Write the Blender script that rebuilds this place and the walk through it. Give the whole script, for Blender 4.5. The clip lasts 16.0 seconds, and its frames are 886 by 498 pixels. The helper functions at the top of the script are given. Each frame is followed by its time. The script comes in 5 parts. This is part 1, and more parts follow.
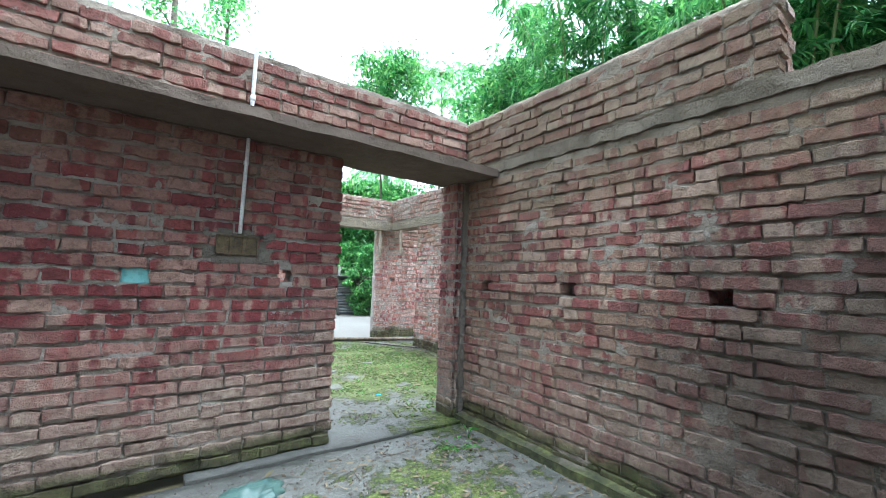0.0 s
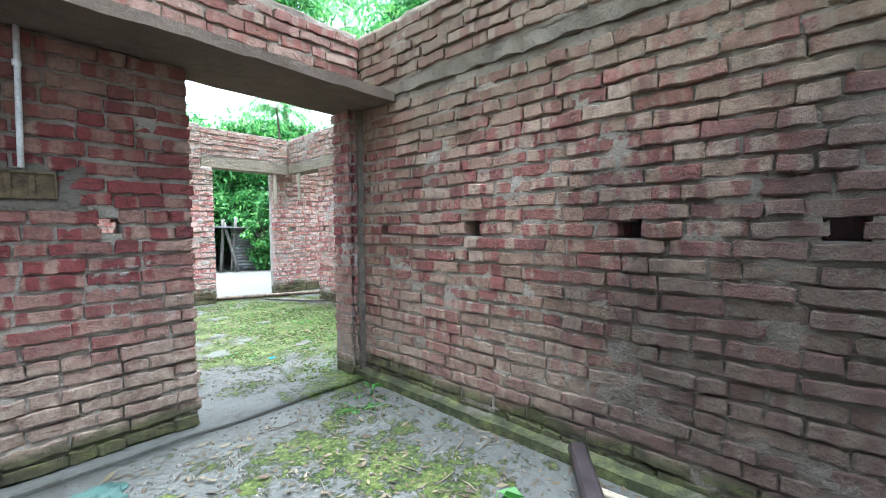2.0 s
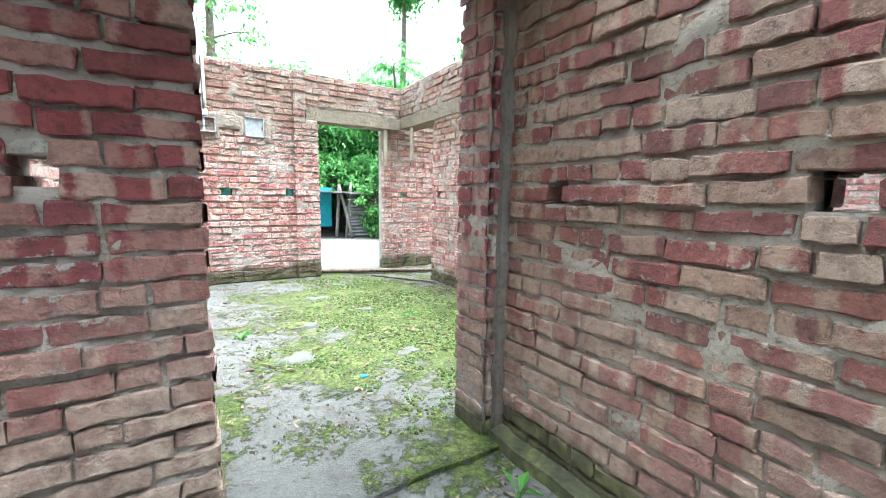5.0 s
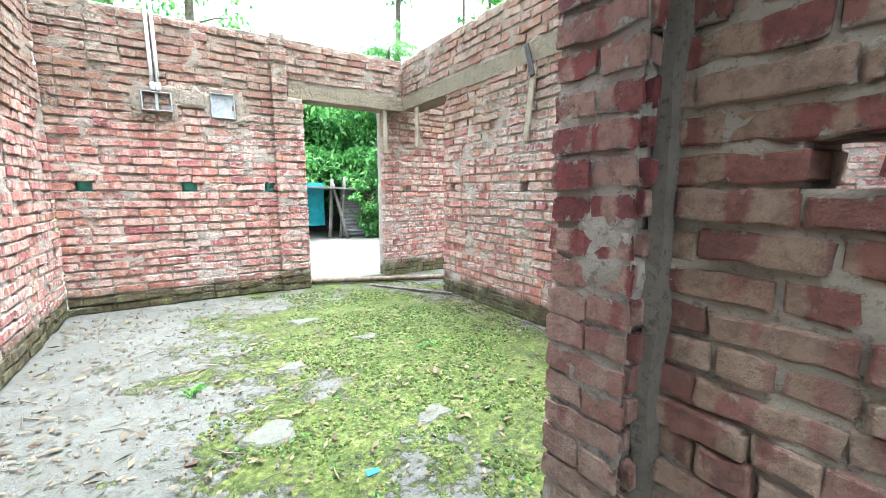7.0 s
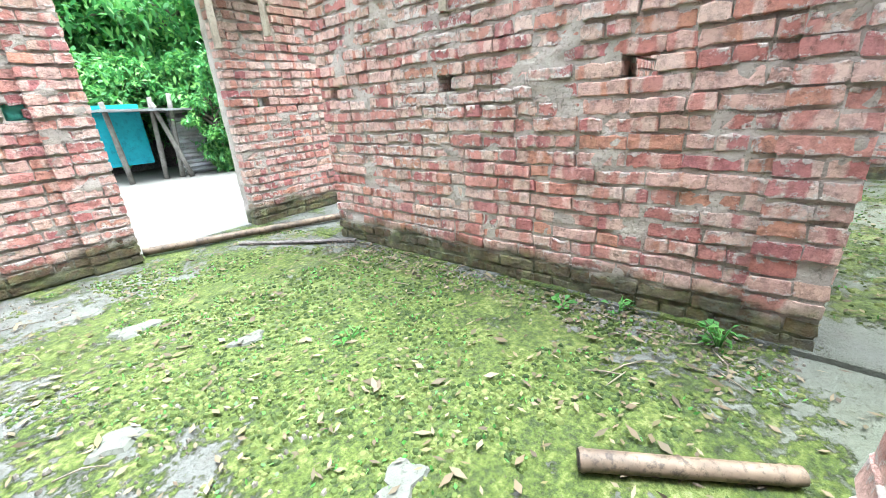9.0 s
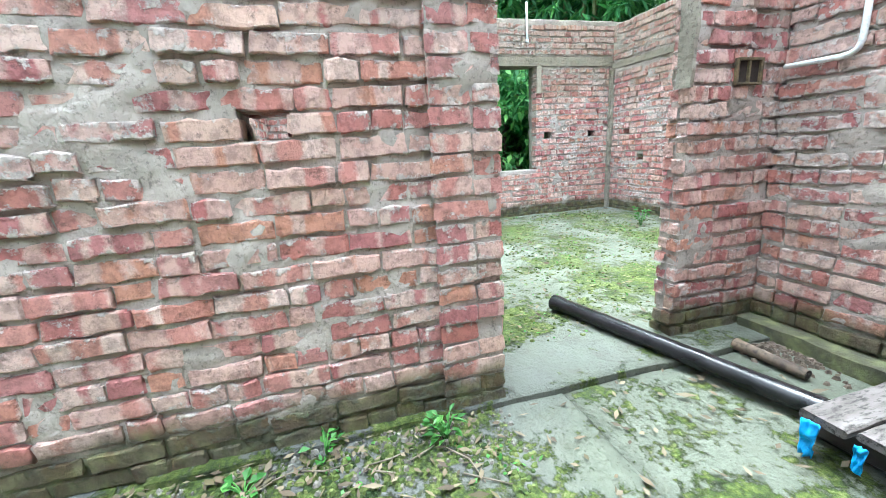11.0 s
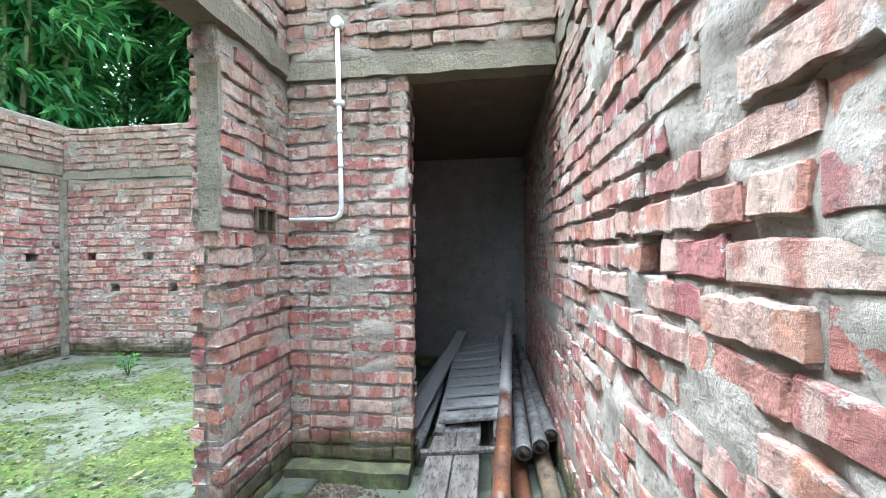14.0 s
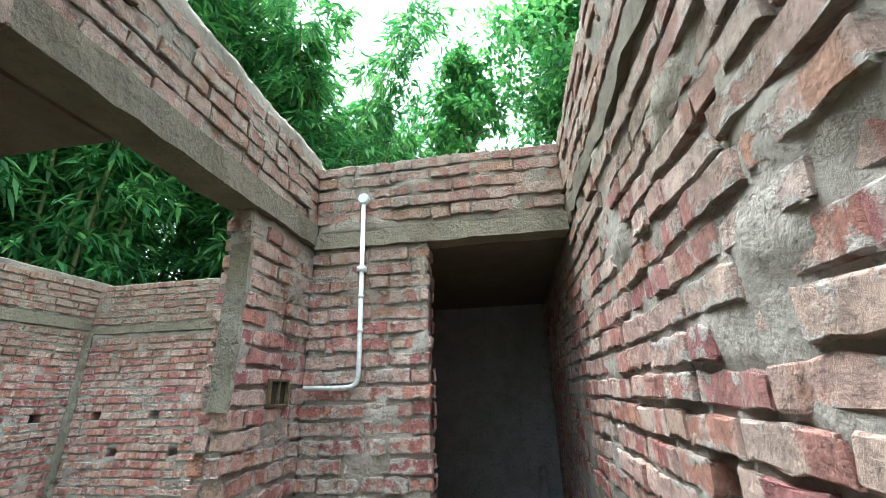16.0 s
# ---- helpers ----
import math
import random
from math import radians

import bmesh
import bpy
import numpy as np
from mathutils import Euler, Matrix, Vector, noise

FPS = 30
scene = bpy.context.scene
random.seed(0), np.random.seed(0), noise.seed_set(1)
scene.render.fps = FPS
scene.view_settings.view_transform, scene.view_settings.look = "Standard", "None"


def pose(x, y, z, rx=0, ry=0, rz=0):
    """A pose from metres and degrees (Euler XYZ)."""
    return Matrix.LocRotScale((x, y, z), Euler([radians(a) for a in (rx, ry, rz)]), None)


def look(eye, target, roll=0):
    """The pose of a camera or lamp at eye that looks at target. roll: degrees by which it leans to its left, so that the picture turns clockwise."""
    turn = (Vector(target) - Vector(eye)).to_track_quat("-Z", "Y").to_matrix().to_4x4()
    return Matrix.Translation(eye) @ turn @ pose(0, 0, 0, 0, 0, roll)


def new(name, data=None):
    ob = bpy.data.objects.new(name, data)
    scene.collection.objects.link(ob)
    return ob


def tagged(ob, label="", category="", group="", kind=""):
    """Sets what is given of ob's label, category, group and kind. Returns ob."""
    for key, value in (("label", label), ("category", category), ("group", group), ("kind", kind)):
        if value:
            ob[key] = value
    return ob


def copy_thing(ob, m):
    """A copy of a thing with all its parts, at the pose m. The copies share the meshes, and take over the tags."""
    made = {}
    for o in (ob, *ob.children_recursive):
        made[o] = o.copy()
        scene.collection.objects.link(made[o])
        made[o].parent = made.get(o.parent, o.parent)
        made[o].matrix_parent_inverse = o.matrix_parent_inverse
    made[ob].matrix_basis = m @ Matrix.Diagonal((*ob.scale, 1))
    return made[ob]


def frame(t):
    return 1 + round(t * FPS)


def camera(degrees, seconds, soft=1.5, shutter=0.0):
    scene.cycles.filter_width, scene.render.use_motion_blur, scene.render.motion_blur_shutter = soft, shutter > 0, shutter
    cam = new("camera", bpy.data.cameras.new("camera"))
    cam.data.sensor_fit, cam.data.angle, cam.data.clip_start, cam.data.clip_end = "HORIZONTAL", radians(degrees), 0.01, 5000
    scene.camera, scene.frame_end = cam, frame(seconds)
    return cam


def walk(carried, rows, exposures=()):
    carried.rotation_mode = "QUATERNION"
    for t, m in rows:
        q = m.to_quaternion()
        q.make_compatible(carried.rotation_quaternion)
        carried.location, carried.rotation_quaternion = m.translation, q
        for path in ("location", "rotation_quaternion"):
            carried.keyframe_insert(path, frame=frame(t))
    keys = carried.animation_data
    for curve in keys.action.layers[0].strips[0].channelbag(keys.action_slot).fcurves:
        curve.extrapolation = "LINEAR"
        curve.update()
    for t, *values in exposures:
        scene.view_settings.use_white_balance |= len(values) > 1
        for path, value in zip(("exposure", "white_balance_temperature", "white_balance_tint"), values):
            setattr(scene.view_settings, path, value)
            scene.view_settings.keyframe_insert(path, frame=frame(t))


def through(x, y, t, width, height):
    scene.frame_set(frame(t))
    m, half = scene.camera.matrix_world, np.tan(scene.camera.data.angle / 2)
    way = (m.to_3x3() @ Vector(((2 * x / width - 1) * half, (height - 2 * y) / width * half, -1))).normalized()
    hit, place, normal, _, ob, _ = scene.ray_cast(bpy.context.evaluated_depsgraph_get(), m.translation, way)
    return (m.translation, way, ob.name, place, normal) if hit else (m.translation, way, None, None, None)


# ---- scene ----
cam = camera(96.1, 16.0, 0.75)
PATH = [
    (0, (0.564, 0.678, 1.208), (1.729, 2.297, 1.358), 2.0),
    (0.5, (0.695, 0.686, 1.203), (2.085, 2.119, 1.313), 1.2),
    (1, (0.831, 0.676, 1.194), (2.376, 1.944, 1.277), 1.8),
    (1.5, (0.889, 0.718, 1.176), (2.448, 1.97, 1.1), 1.4),
    (2, (0.934, 0.881, 1.173), (2.408, 2.228, 1.066), -0.3),
    (2.5, (0.998, 1.073, 1.176), (2.415, 2.481, 1.088), -0.3),
    (3, (1.177, 1.299, 1.152), (2.443, 2.846, 1.057), -0.4),
    (3.5, (1.346, 1.502, 1.15), (2.475, 3.144, 0.986), 1.5),
    (3.7, (1.39, 1.587, 1.147), (2.518, 3.229, 0.969), 1.3),
    (5.8, (1.753, 2.455, 1.131), (2.77, 4.153, 0.845), 0.8),
    (6, (1.775, 2.548, 1.126), (2.807, 4.241, 0.863), 1.1),
    (6.5, (1.86, 2.769, 1.129), (2.959, 4.42, 0.872), 0.9),
    (7, (1.955, 3.033, 1.112), (3.024, 4.7, 0.83), 0.0),
    (7.5, (2.065, 3.264, 1.101), (3.074, 4.958, 0.762), 0.9),
    (8, (2.161, 3.491, 1.086), (3.222, 5.14, 0.693), 1.5),
    (8.2, (2.2, 3.61, 1.089), (3.367, 5.159, 0.6), 0.4),
    (10.3, (2.77, 4.212, 1.063), (4.66, 4.547, 0.504), -3.0),
    (10.5, (2.844, 4.257, 1.063), (4.781, 4.258, 0.566), -3.2),
    (11, (2.975, 4.295, 1.063), (4.845, 3.779, 0.575), -3.3),
    (11.5, (3.162, 4.245, 1.062), (4.849, 3.279, 0.597), -3.3),
    (12, (3.277, 4.18, 1.077), (4.628, 2.773, 0.635), -1.3),
    (12.5, (3.379, 4.16, 1.095), (4.243, 2.383, 0.786), -0.4),
    (13, (3.46, 4.196, 1.119), (3.96, 2.274, 0.877), -0.3),
    (13.4, (3.486, 4.206, 1.131), (3.825, 2.24, 0.986), -0.5),
    (13.5, (3.464, 4.172, 1.148), (3.789, 2.204, 1.006), -1.0),
    (14, (3.437, 4.134, 1.18), (3.673, 2.148, 1.186), -0.8),
    (14.5, (3.427, 4.117, 1.21), (3.651, 2.135, 1.361), -0.7),
    (15, (3.43, 4.108, 1.251), (3.668, 2.15, 1.581), -1.1),
    (15.5, (3.441, 4.105, 1.292), (3.701, 2.19, 1.805), -1.8),
    (16, (3.456, 4.108, 1.329), (3.745, 2.245, 1.994), -1.7),
]
walk(cam, [(t, look(eye, target, roll)) for t, eye, target, roll in PATH],
     [(0, 2.75, 5350, 6), (1.5, 2.85, 5350, 6), (2.5, 3.35, 5350, 7), (3.7, 3.45, 5400, 7), (6.0, 3.3, 5800, 6), (8.0, 3.35, 5800, 6), (10.5, 3.7, 5500, 2), (12.5, 3.65, 5300, 1), (14.5, 3.4, 5350, -1), (16.0, 2.85, 5650, -3)])

# ---- light ----
SUN_UP, SUN_AZ = 79, 110


def sky_light():
    w = bpy.data.worlds.new("overcast_sky")
    scene.world = w
    w.use_nodes = True
    nt = w.node_tree
    bg = nt.nodes["Background"]
    sky = nt.nodes.new("ShaderNodeTexSky")
    sky.sky_type, sky.sun_disc = "NISHITA", False
    sky.sun_elevation, sky.sun_rotation = radians(SUN_UP), radians(SUN_AZ)
    sky.air_density, sky.dust_density, sky.ozone_density = 1.0, 6.0, 0.6
    grey = nt.nodes.new("ShaderNodeHueSaturation")
    grey.inputs["Saturation"].default_value = 0.25
    nt.links.new(sky.outputs[0], grey.inputs["Color"])
    nt.links.new(grey.outputs[0], bg.inputs["Color"])
    bg.inputs["Strength"].default_value = 0.15
    sun = new("sun", bpy.data.lights.new("sun", "SUN"))
    sun.data.energy, sun.data.angle, sun.data.color = 0.9, radians(50), (1.0, 0.96, 0.9)
    az, up = radians(SUN_AZ), radians(SUN_UP)
    to_sun = Vector((math.sin(az) * math.cos(up), math.cos(az) * math.cos(up), math.sin(up)))
    sun.matrix_world = look((0, 0, 20), Vector((0, 0, 20)) - to_sun)


sky_light()


# ---- materials ----
class Nodes:
    """Short hand for building a node material."""
    def __init__(self, name):
        self.m = bpy.data.materials.new(name)
        self.m.use_nodes = True
        self.nt = self.m.node_tree
        self.bsdf = self.nt.nodes["Principled BSDF"]
        self.pos = self.nt.nodes.new("ShaderNodeNewGeometry").outputs["Position"]

    def put(self, sock, v):
        if isinstance(v, bpy.types.NodeSocket):
            self.nt.links.new(v, sock)
        else:
            sock.default_value = v

    def noise(self, scale, detail=4.0, vec=None, rough=0.55, stretch=None):
        n = self.nt.nodes.new("ShaderNodeTexNoise")
        n.inputs["Scale"].default_value, n.inputs["Detail"].default_value, n.inputs["Roughness"].default_value = scale, detail, rough
        v = vec or self.pos
        if stretch:
            mp = self.nt.nodes.new("ShaderNodeMapping")
            mp.inputs["Scale"].default_value = stretch
            self.nt.links.new(v, mp.inputs["Vector"])
            v = mp.outputs[0]
        self.nt.links.new(v, n.inputs["Vector"])
        return n.outputs["Fac"]

    def ramp(self, fac, stops):
        r = self.nt.nodes.new("ShaderNodeValToRGB")
        e = r.color_ramp.elements
        while len(e) < len(stops):
            e.new(0.5)
        for el, (p, c) in zip(e, stops):
            el.position = p
            el.color = (c, c, c, 1) if isinstance(c, (int, float)) else (*c, 1)
        self.put(r.inputs[0], fac)
        return r.outputs[0]

    def mix(self, fac, a, b, mode="MIX"):
        n = self.nt.nodes.new("ShaderNodeMix")
        n.data_type, n.blend_type = "RGBA", mode
        self.put(n.inputs[0], fac)
        for sock, v in ((n.inputs[6], a), (n.inputs[7], b)):
            self.put(sock, (*v, 1) if isinstance(v, tuple) else v)
        return n.outputs[2]

    def math(self, op, a, b=0.0, clamp=False):
        n = self.nt.nodes.new("ShaderNodeMath")
        n.operation, n.use_clamp = op, clamp
        self.put(n.inputs[0], a)
        self.put(n.inputs[1], b)
        return n.outputs[0]

    def axis(self, k):
        n = self.nt.nodes.new("ShaderNodeSeparateXYZ")
        self.nt.links.new(self.pos, n.inputs[0])
        return n.outputs[k]

    def random(self):
        a = self.nt.nodes.new("ShaderNodeObjectInfo").outputs["Random"]
        b = self.nt.nodes.new("ShaderNodeNewGeometry").outputs["Random Per Island"]
        return self.math("FRACT", self.math("ADD", self.math("MULTIPLY", a, 7.31), b))

    def bump(self, height, strength=0.5, dist=0.01):
        n = self.nt.nodes.new("ShaderNodeBump")
        n.inputs["Strength"].default_value, n.inputs["Distance"].default_value = strength, dist
        self.put(n.inputs["Height"], height)
        self.nt.links.new(n.outputs[0], self.bsdf.inputs["Normal"])

    def done(self, color, rough=0.9, metal=0.0, spec=0.3):
        self.put(self.bsdf.inputs["Base Color"], (*color, 1) if isinstance(color, tuple) else color)
        self.put(self.bsdf.inputs["Roughness"], rough)
        self.put(self.bsdf.inputs["Metallic"], metal)
        self.put(self.bsdf.inputs["Specular IOR Level"], spec)
        return self.m


def weathering(n, base, moss=0.16, algae=0.5):
    """Green moss creeping up from wet floors and olive algae on the rain-washed tops."""
    z = n.axis(2)
    if moss:
        edge = n.math("ADD", z, n.math("MULTIPLY", n.math("SUBTRACT", n.noise(3.2, 5.0), 0.5), 0.22))
        low = n.ramp(n.math("DIVIDE", edge, moss * 2), [(0.0, 0.92), (0.40, 0.85), (0.62, 0.0)])
        base = n.mix(low, base, n.ramp(n.noise(12.0, 5.0), [(0.3, (0.022, 0.028, 0.012)), (0.52, (0.06, 0.07, 0.025)), (0.72, (0.14, 0.16, 0.05))]))
    high = n.ramp(n.math("ADD", n.math("MULTIPLY", z, 0.36), n.math("MULTIPLY", n.noise(3.3, 8.0, rough=0.7), 0.62)), [(0.88, 0.0), (1.14, algae)])
    return n.mix(high, base, n.mix(n.noise(9.0, 5.0), (0.30, 0.23, 0.13), (0.07, 0.06, 0.045)))


def mouldy(n, col, centre):
    """Black mould spreading over a wall from one place."""
    d = n.nt.nodes.new("ShaderNodeVectorMath")
    d.operation = "DISTANCE"
    n.nt.links.new(n.pos, d.inputs[0])
    d.inputs[1].default_value = centre
    ragged = n.math("ADD", d.outputs["Value"], n.math("MULTIPLY", n.math("SUBTRACT", n.noise(2.0, 7.0, rough=0.65), 0.5), 1.7))
    return n.mix(n.ramp(n.math("MULTIPLY", ragged, 0.5), [(0.42, 0.75), (0.80, 0.0)]), col, n.mix(n.noise(8.0, 5.0), (0.026, 0.022, 0.022), (0.08, 0.066, 0.046)))


def brick_material(name, reds, buffs, share, smear, smear_colour, moss, algae, damp=0.0, dust=0.0, mould=None):
    """Kiln-flashed bricks: red and buff bands along each one, cement hazed over their edges, stains over the whole wall."""
    n = Nodes(name)
    r = n.random()
    uv = n.nt.nodes.new("ShaderNodeUVMap")
    uv.uv_map = "face"
    sep = n.nt.nodes.new("ShaderNodeSeparateXYZ")
    n.nt.links.new(uv.outputs[0], sep.inputs[0])
    u, v = sep.outputs[0], sep.outputs[1]
    red = n.ramp(r, [(i / (len(reds) - 1), c) for i, c in enumerate(reds)])
    buff = n.ramp(n.math("FRACT", n.math("MULTIPLY", r, 5.3)), [(i / (len(buffs) - 1), c) for i, c in enumerate(buffs)])
    fine = n.noise(15.0, 8.0, rough=0.72)
    shift = n.nt.nodes.new("ShaderNodeCombineXYZ")
    n.put(shift.inputs[0], u)
    n.put(shift.inputs[1], n.math("MULTIPLY", r, 61.0))
    band = n.noise(9.5, 1.0, vec=shift.outputs[0])
    band = n.math("ADD", band, n.math("MULTIPLY", n.math("SUBTRACT", fine, 0.5), 0.34))
    band = n.math("ADD", band, n.math("MULTIPLY", n.math("SUBTRACT", n.math("FRACT", n.math("MULTIPLY", r, 17.9)), 0.5), 0.22))
    col = n.mix(n.ramp(band, [(0.60 - share * 0.22, 0.0), (0.66 - share * 0.22, 0.88)]), red, buff)
    col = n.mix(n.ramp(n.noise(23.0, 6.0, rough=0.7), [(0.46, 0.0), (0.62, 0.55)]), col, n.mix(0.72, col, (0.05, 0.02, 0.02)))
    # cement hazed over the edges and in lumps
    h = 0.067
    ev = n.math("MULTIPLY", n.math("MINIMUM", v, n.math("SUBTRACT", 1.0, v)), h)
    lump = n.noise(21.0, 8.0, rough=0.7)
    wide = n.noise(1.7, 4.0)
    haze = n.math("ADD", n.math("MULTIPLY", n.math("SUBTRACT", lump, 0.5), 0.13), n.math("MULTIPLY", n.math("SUBTRACT", wide, 0.5), 0.08))
    haze = n.math("SUBTRACT", n.math("ADD", haze, smear * 0.022 - 0.021), n.math("MULTIPLY", ev, 0.55))
    haze = n.ramp(n.math("ADD", n.math("MULTIPLY", haze, 40.0), 0.5), [(0.30, 0.0), (0.62, 0.9)])
    cement = n.mix(n.ramp(n.noise(34.0, 6.0, rough=0.7), [(0.35, 0.0), (0.65, 1.0)]), smear_colour, tuple(c * 0.55 for c in smear_colour))
    col = n.mix(haze, col, cement)
    col = n.mix(n.ramp(n.noise(26.0, 7.0, rough=0.75), [(0.57, 0.0), (0.66, 0.6)]), col, (0.07, 0.045, 0.04))
    if dust:
        low = n.ramp(n.math("ADD", n.axis(2), n.math("MULTIPLY", n.math("SUBTRACT", n.noise(2.4, 6.0), 0.5), 1.3)), [(0.35, dust), (0.85, 0.0)])
        col = n.mix(low, col, n.mix(n.ramp(n.noise(17.0, 6.0, rough=0.7), [(0.35, 0.0), (0.65, 1.0)]), (0.52, 0.43, 0.34), (0.22, 0.16, 0.13)))
    if damp:
        col = n.mix(n.ramp(n.noise(0.8, 6.0), [(0.45, 0.0), (0.60, damp)]), col, n.mix(n.noise(21.0), (0.05, 0.04, 0.038), (0.09, 0.075, 0.05)))
    if mould:
        col = mouldy(n, col, mould)
    col = weathering(n, col, moss, algae)
    n.bump(n.math("ADD", n.math("ADD", n.noise(55.0, 8.0, rough=0.75), n.math("MULTIPLY", lump, 1.8)), n.math("MULTIPLY", haze, 0.5)), 1.0, 0.016)
    return n.done(col, n.ramp(fine, [(0.3, 0.62), (0.7, 0.95)]))


def cement_material(name, a, b, moss=0.14, algae=0.5, relief=0.8, mould=None):
    n = Nodes(name)
    col = n.mix(n.noise(8.0, 6.0), a, b)
    col = n.mix(n.ramp(n.noise(2.0, 5.0), [(0.45, 0.0), (0.75, 0.5)]), col, tuple(c * 0.45 for c in a))
    col = n.mix(n.ramp(n.noise(45.0, 6.0, rough=0.75), [(0.54, 0.0), (0.64, 0.55)]), col, tuple(c * 0.3 for c in b))
    if mould:
        col = mouldy(n, col, mould)
    col = weathering(n, col, moss, algae)
    n.bump(n.math("ADD", n.noise(38.0, 9.0, rough=0.7), n.noise(13.0, 5.0)), relief, 0.028)
    return n.done(col, 0.93)


# Darker room bricks, paler hall bricks: lime smear plus each space's light as colour.
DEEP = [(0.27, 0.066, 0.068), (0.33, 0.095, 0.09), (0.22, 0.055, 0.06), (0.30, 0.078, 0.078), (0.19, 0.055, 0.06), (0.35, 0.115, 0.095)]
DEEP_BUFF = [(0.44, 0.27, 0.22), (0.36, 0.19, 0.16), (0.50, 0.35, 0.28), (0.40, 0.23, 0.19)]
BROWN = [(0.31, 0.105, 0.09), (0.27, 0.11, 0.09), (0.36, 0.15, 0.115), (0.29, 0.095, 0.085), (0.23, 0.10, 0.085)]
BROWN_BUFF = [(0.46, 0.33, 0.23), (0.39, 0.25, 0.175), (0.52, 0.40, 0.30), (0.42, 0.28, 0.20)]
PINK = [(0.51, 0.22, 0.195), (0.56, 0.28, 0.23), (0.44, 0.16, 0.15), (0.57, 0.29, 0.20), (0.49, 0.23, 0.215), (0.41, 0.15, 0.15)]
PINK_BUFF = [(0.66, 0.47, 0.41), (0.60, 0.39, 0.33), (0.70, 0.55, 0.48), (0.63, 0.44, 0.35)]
brick_room = brick_material("brick_dark_red", DEEP, DEEP_BUFF, 0.62, 0.35, (0.56, 0.50, 0.46), 0.13, 0.35, 0.10, 0.85)
brick_east = brick_material("brick_dark_brown", BROWN, BROWN_BUFF, 0.72, 0.4, (0.54, 0.48, 0.39), 0.15, 0.6, 0.25, 0.5, (2.86, 0.5, 0.7))
brick_pale = brick_material("brick_pale_pink", PINK, PINK_BUFF, 0.66, 0.8, (0.74, 0.66, 0.61), 0.19, 0.5)
mortar_dark = cement_material("mortar_room_grey", (0.46, 0.42, 0.37), (0.25, 0.22, 0.19), 0.08, 0.4)
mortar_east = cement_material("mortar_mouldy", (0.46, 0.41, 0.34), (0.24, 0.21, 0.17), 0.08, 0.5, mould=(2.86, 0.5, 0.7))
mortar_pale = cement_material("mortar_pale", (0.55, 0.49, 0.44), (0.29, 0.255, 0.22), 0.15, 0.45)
# Dark all over: the shade on slab undersides is put into the colour.
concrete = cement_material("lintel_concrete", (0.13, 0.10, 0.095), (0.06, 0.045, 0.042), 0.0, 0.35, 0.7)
pale_concrete = cement_material("pale_lintel_concrete", (0.36, 0.33, 0.265), (0.20, 0.18, 0.14), 0.0, 0.5, 0.9)
wet_cement = cement_material("damp_smeared_cement", (0.25, 0.225, 0.19), (0.11, 0.098, 0.08), 0.06, 0.5, 0.9)
plaster = cement_material("grey_plaster", (0.33, 0.31, 0.32), (0.19, 0.175, 0.18), 0.1, 0.0, 0.25)


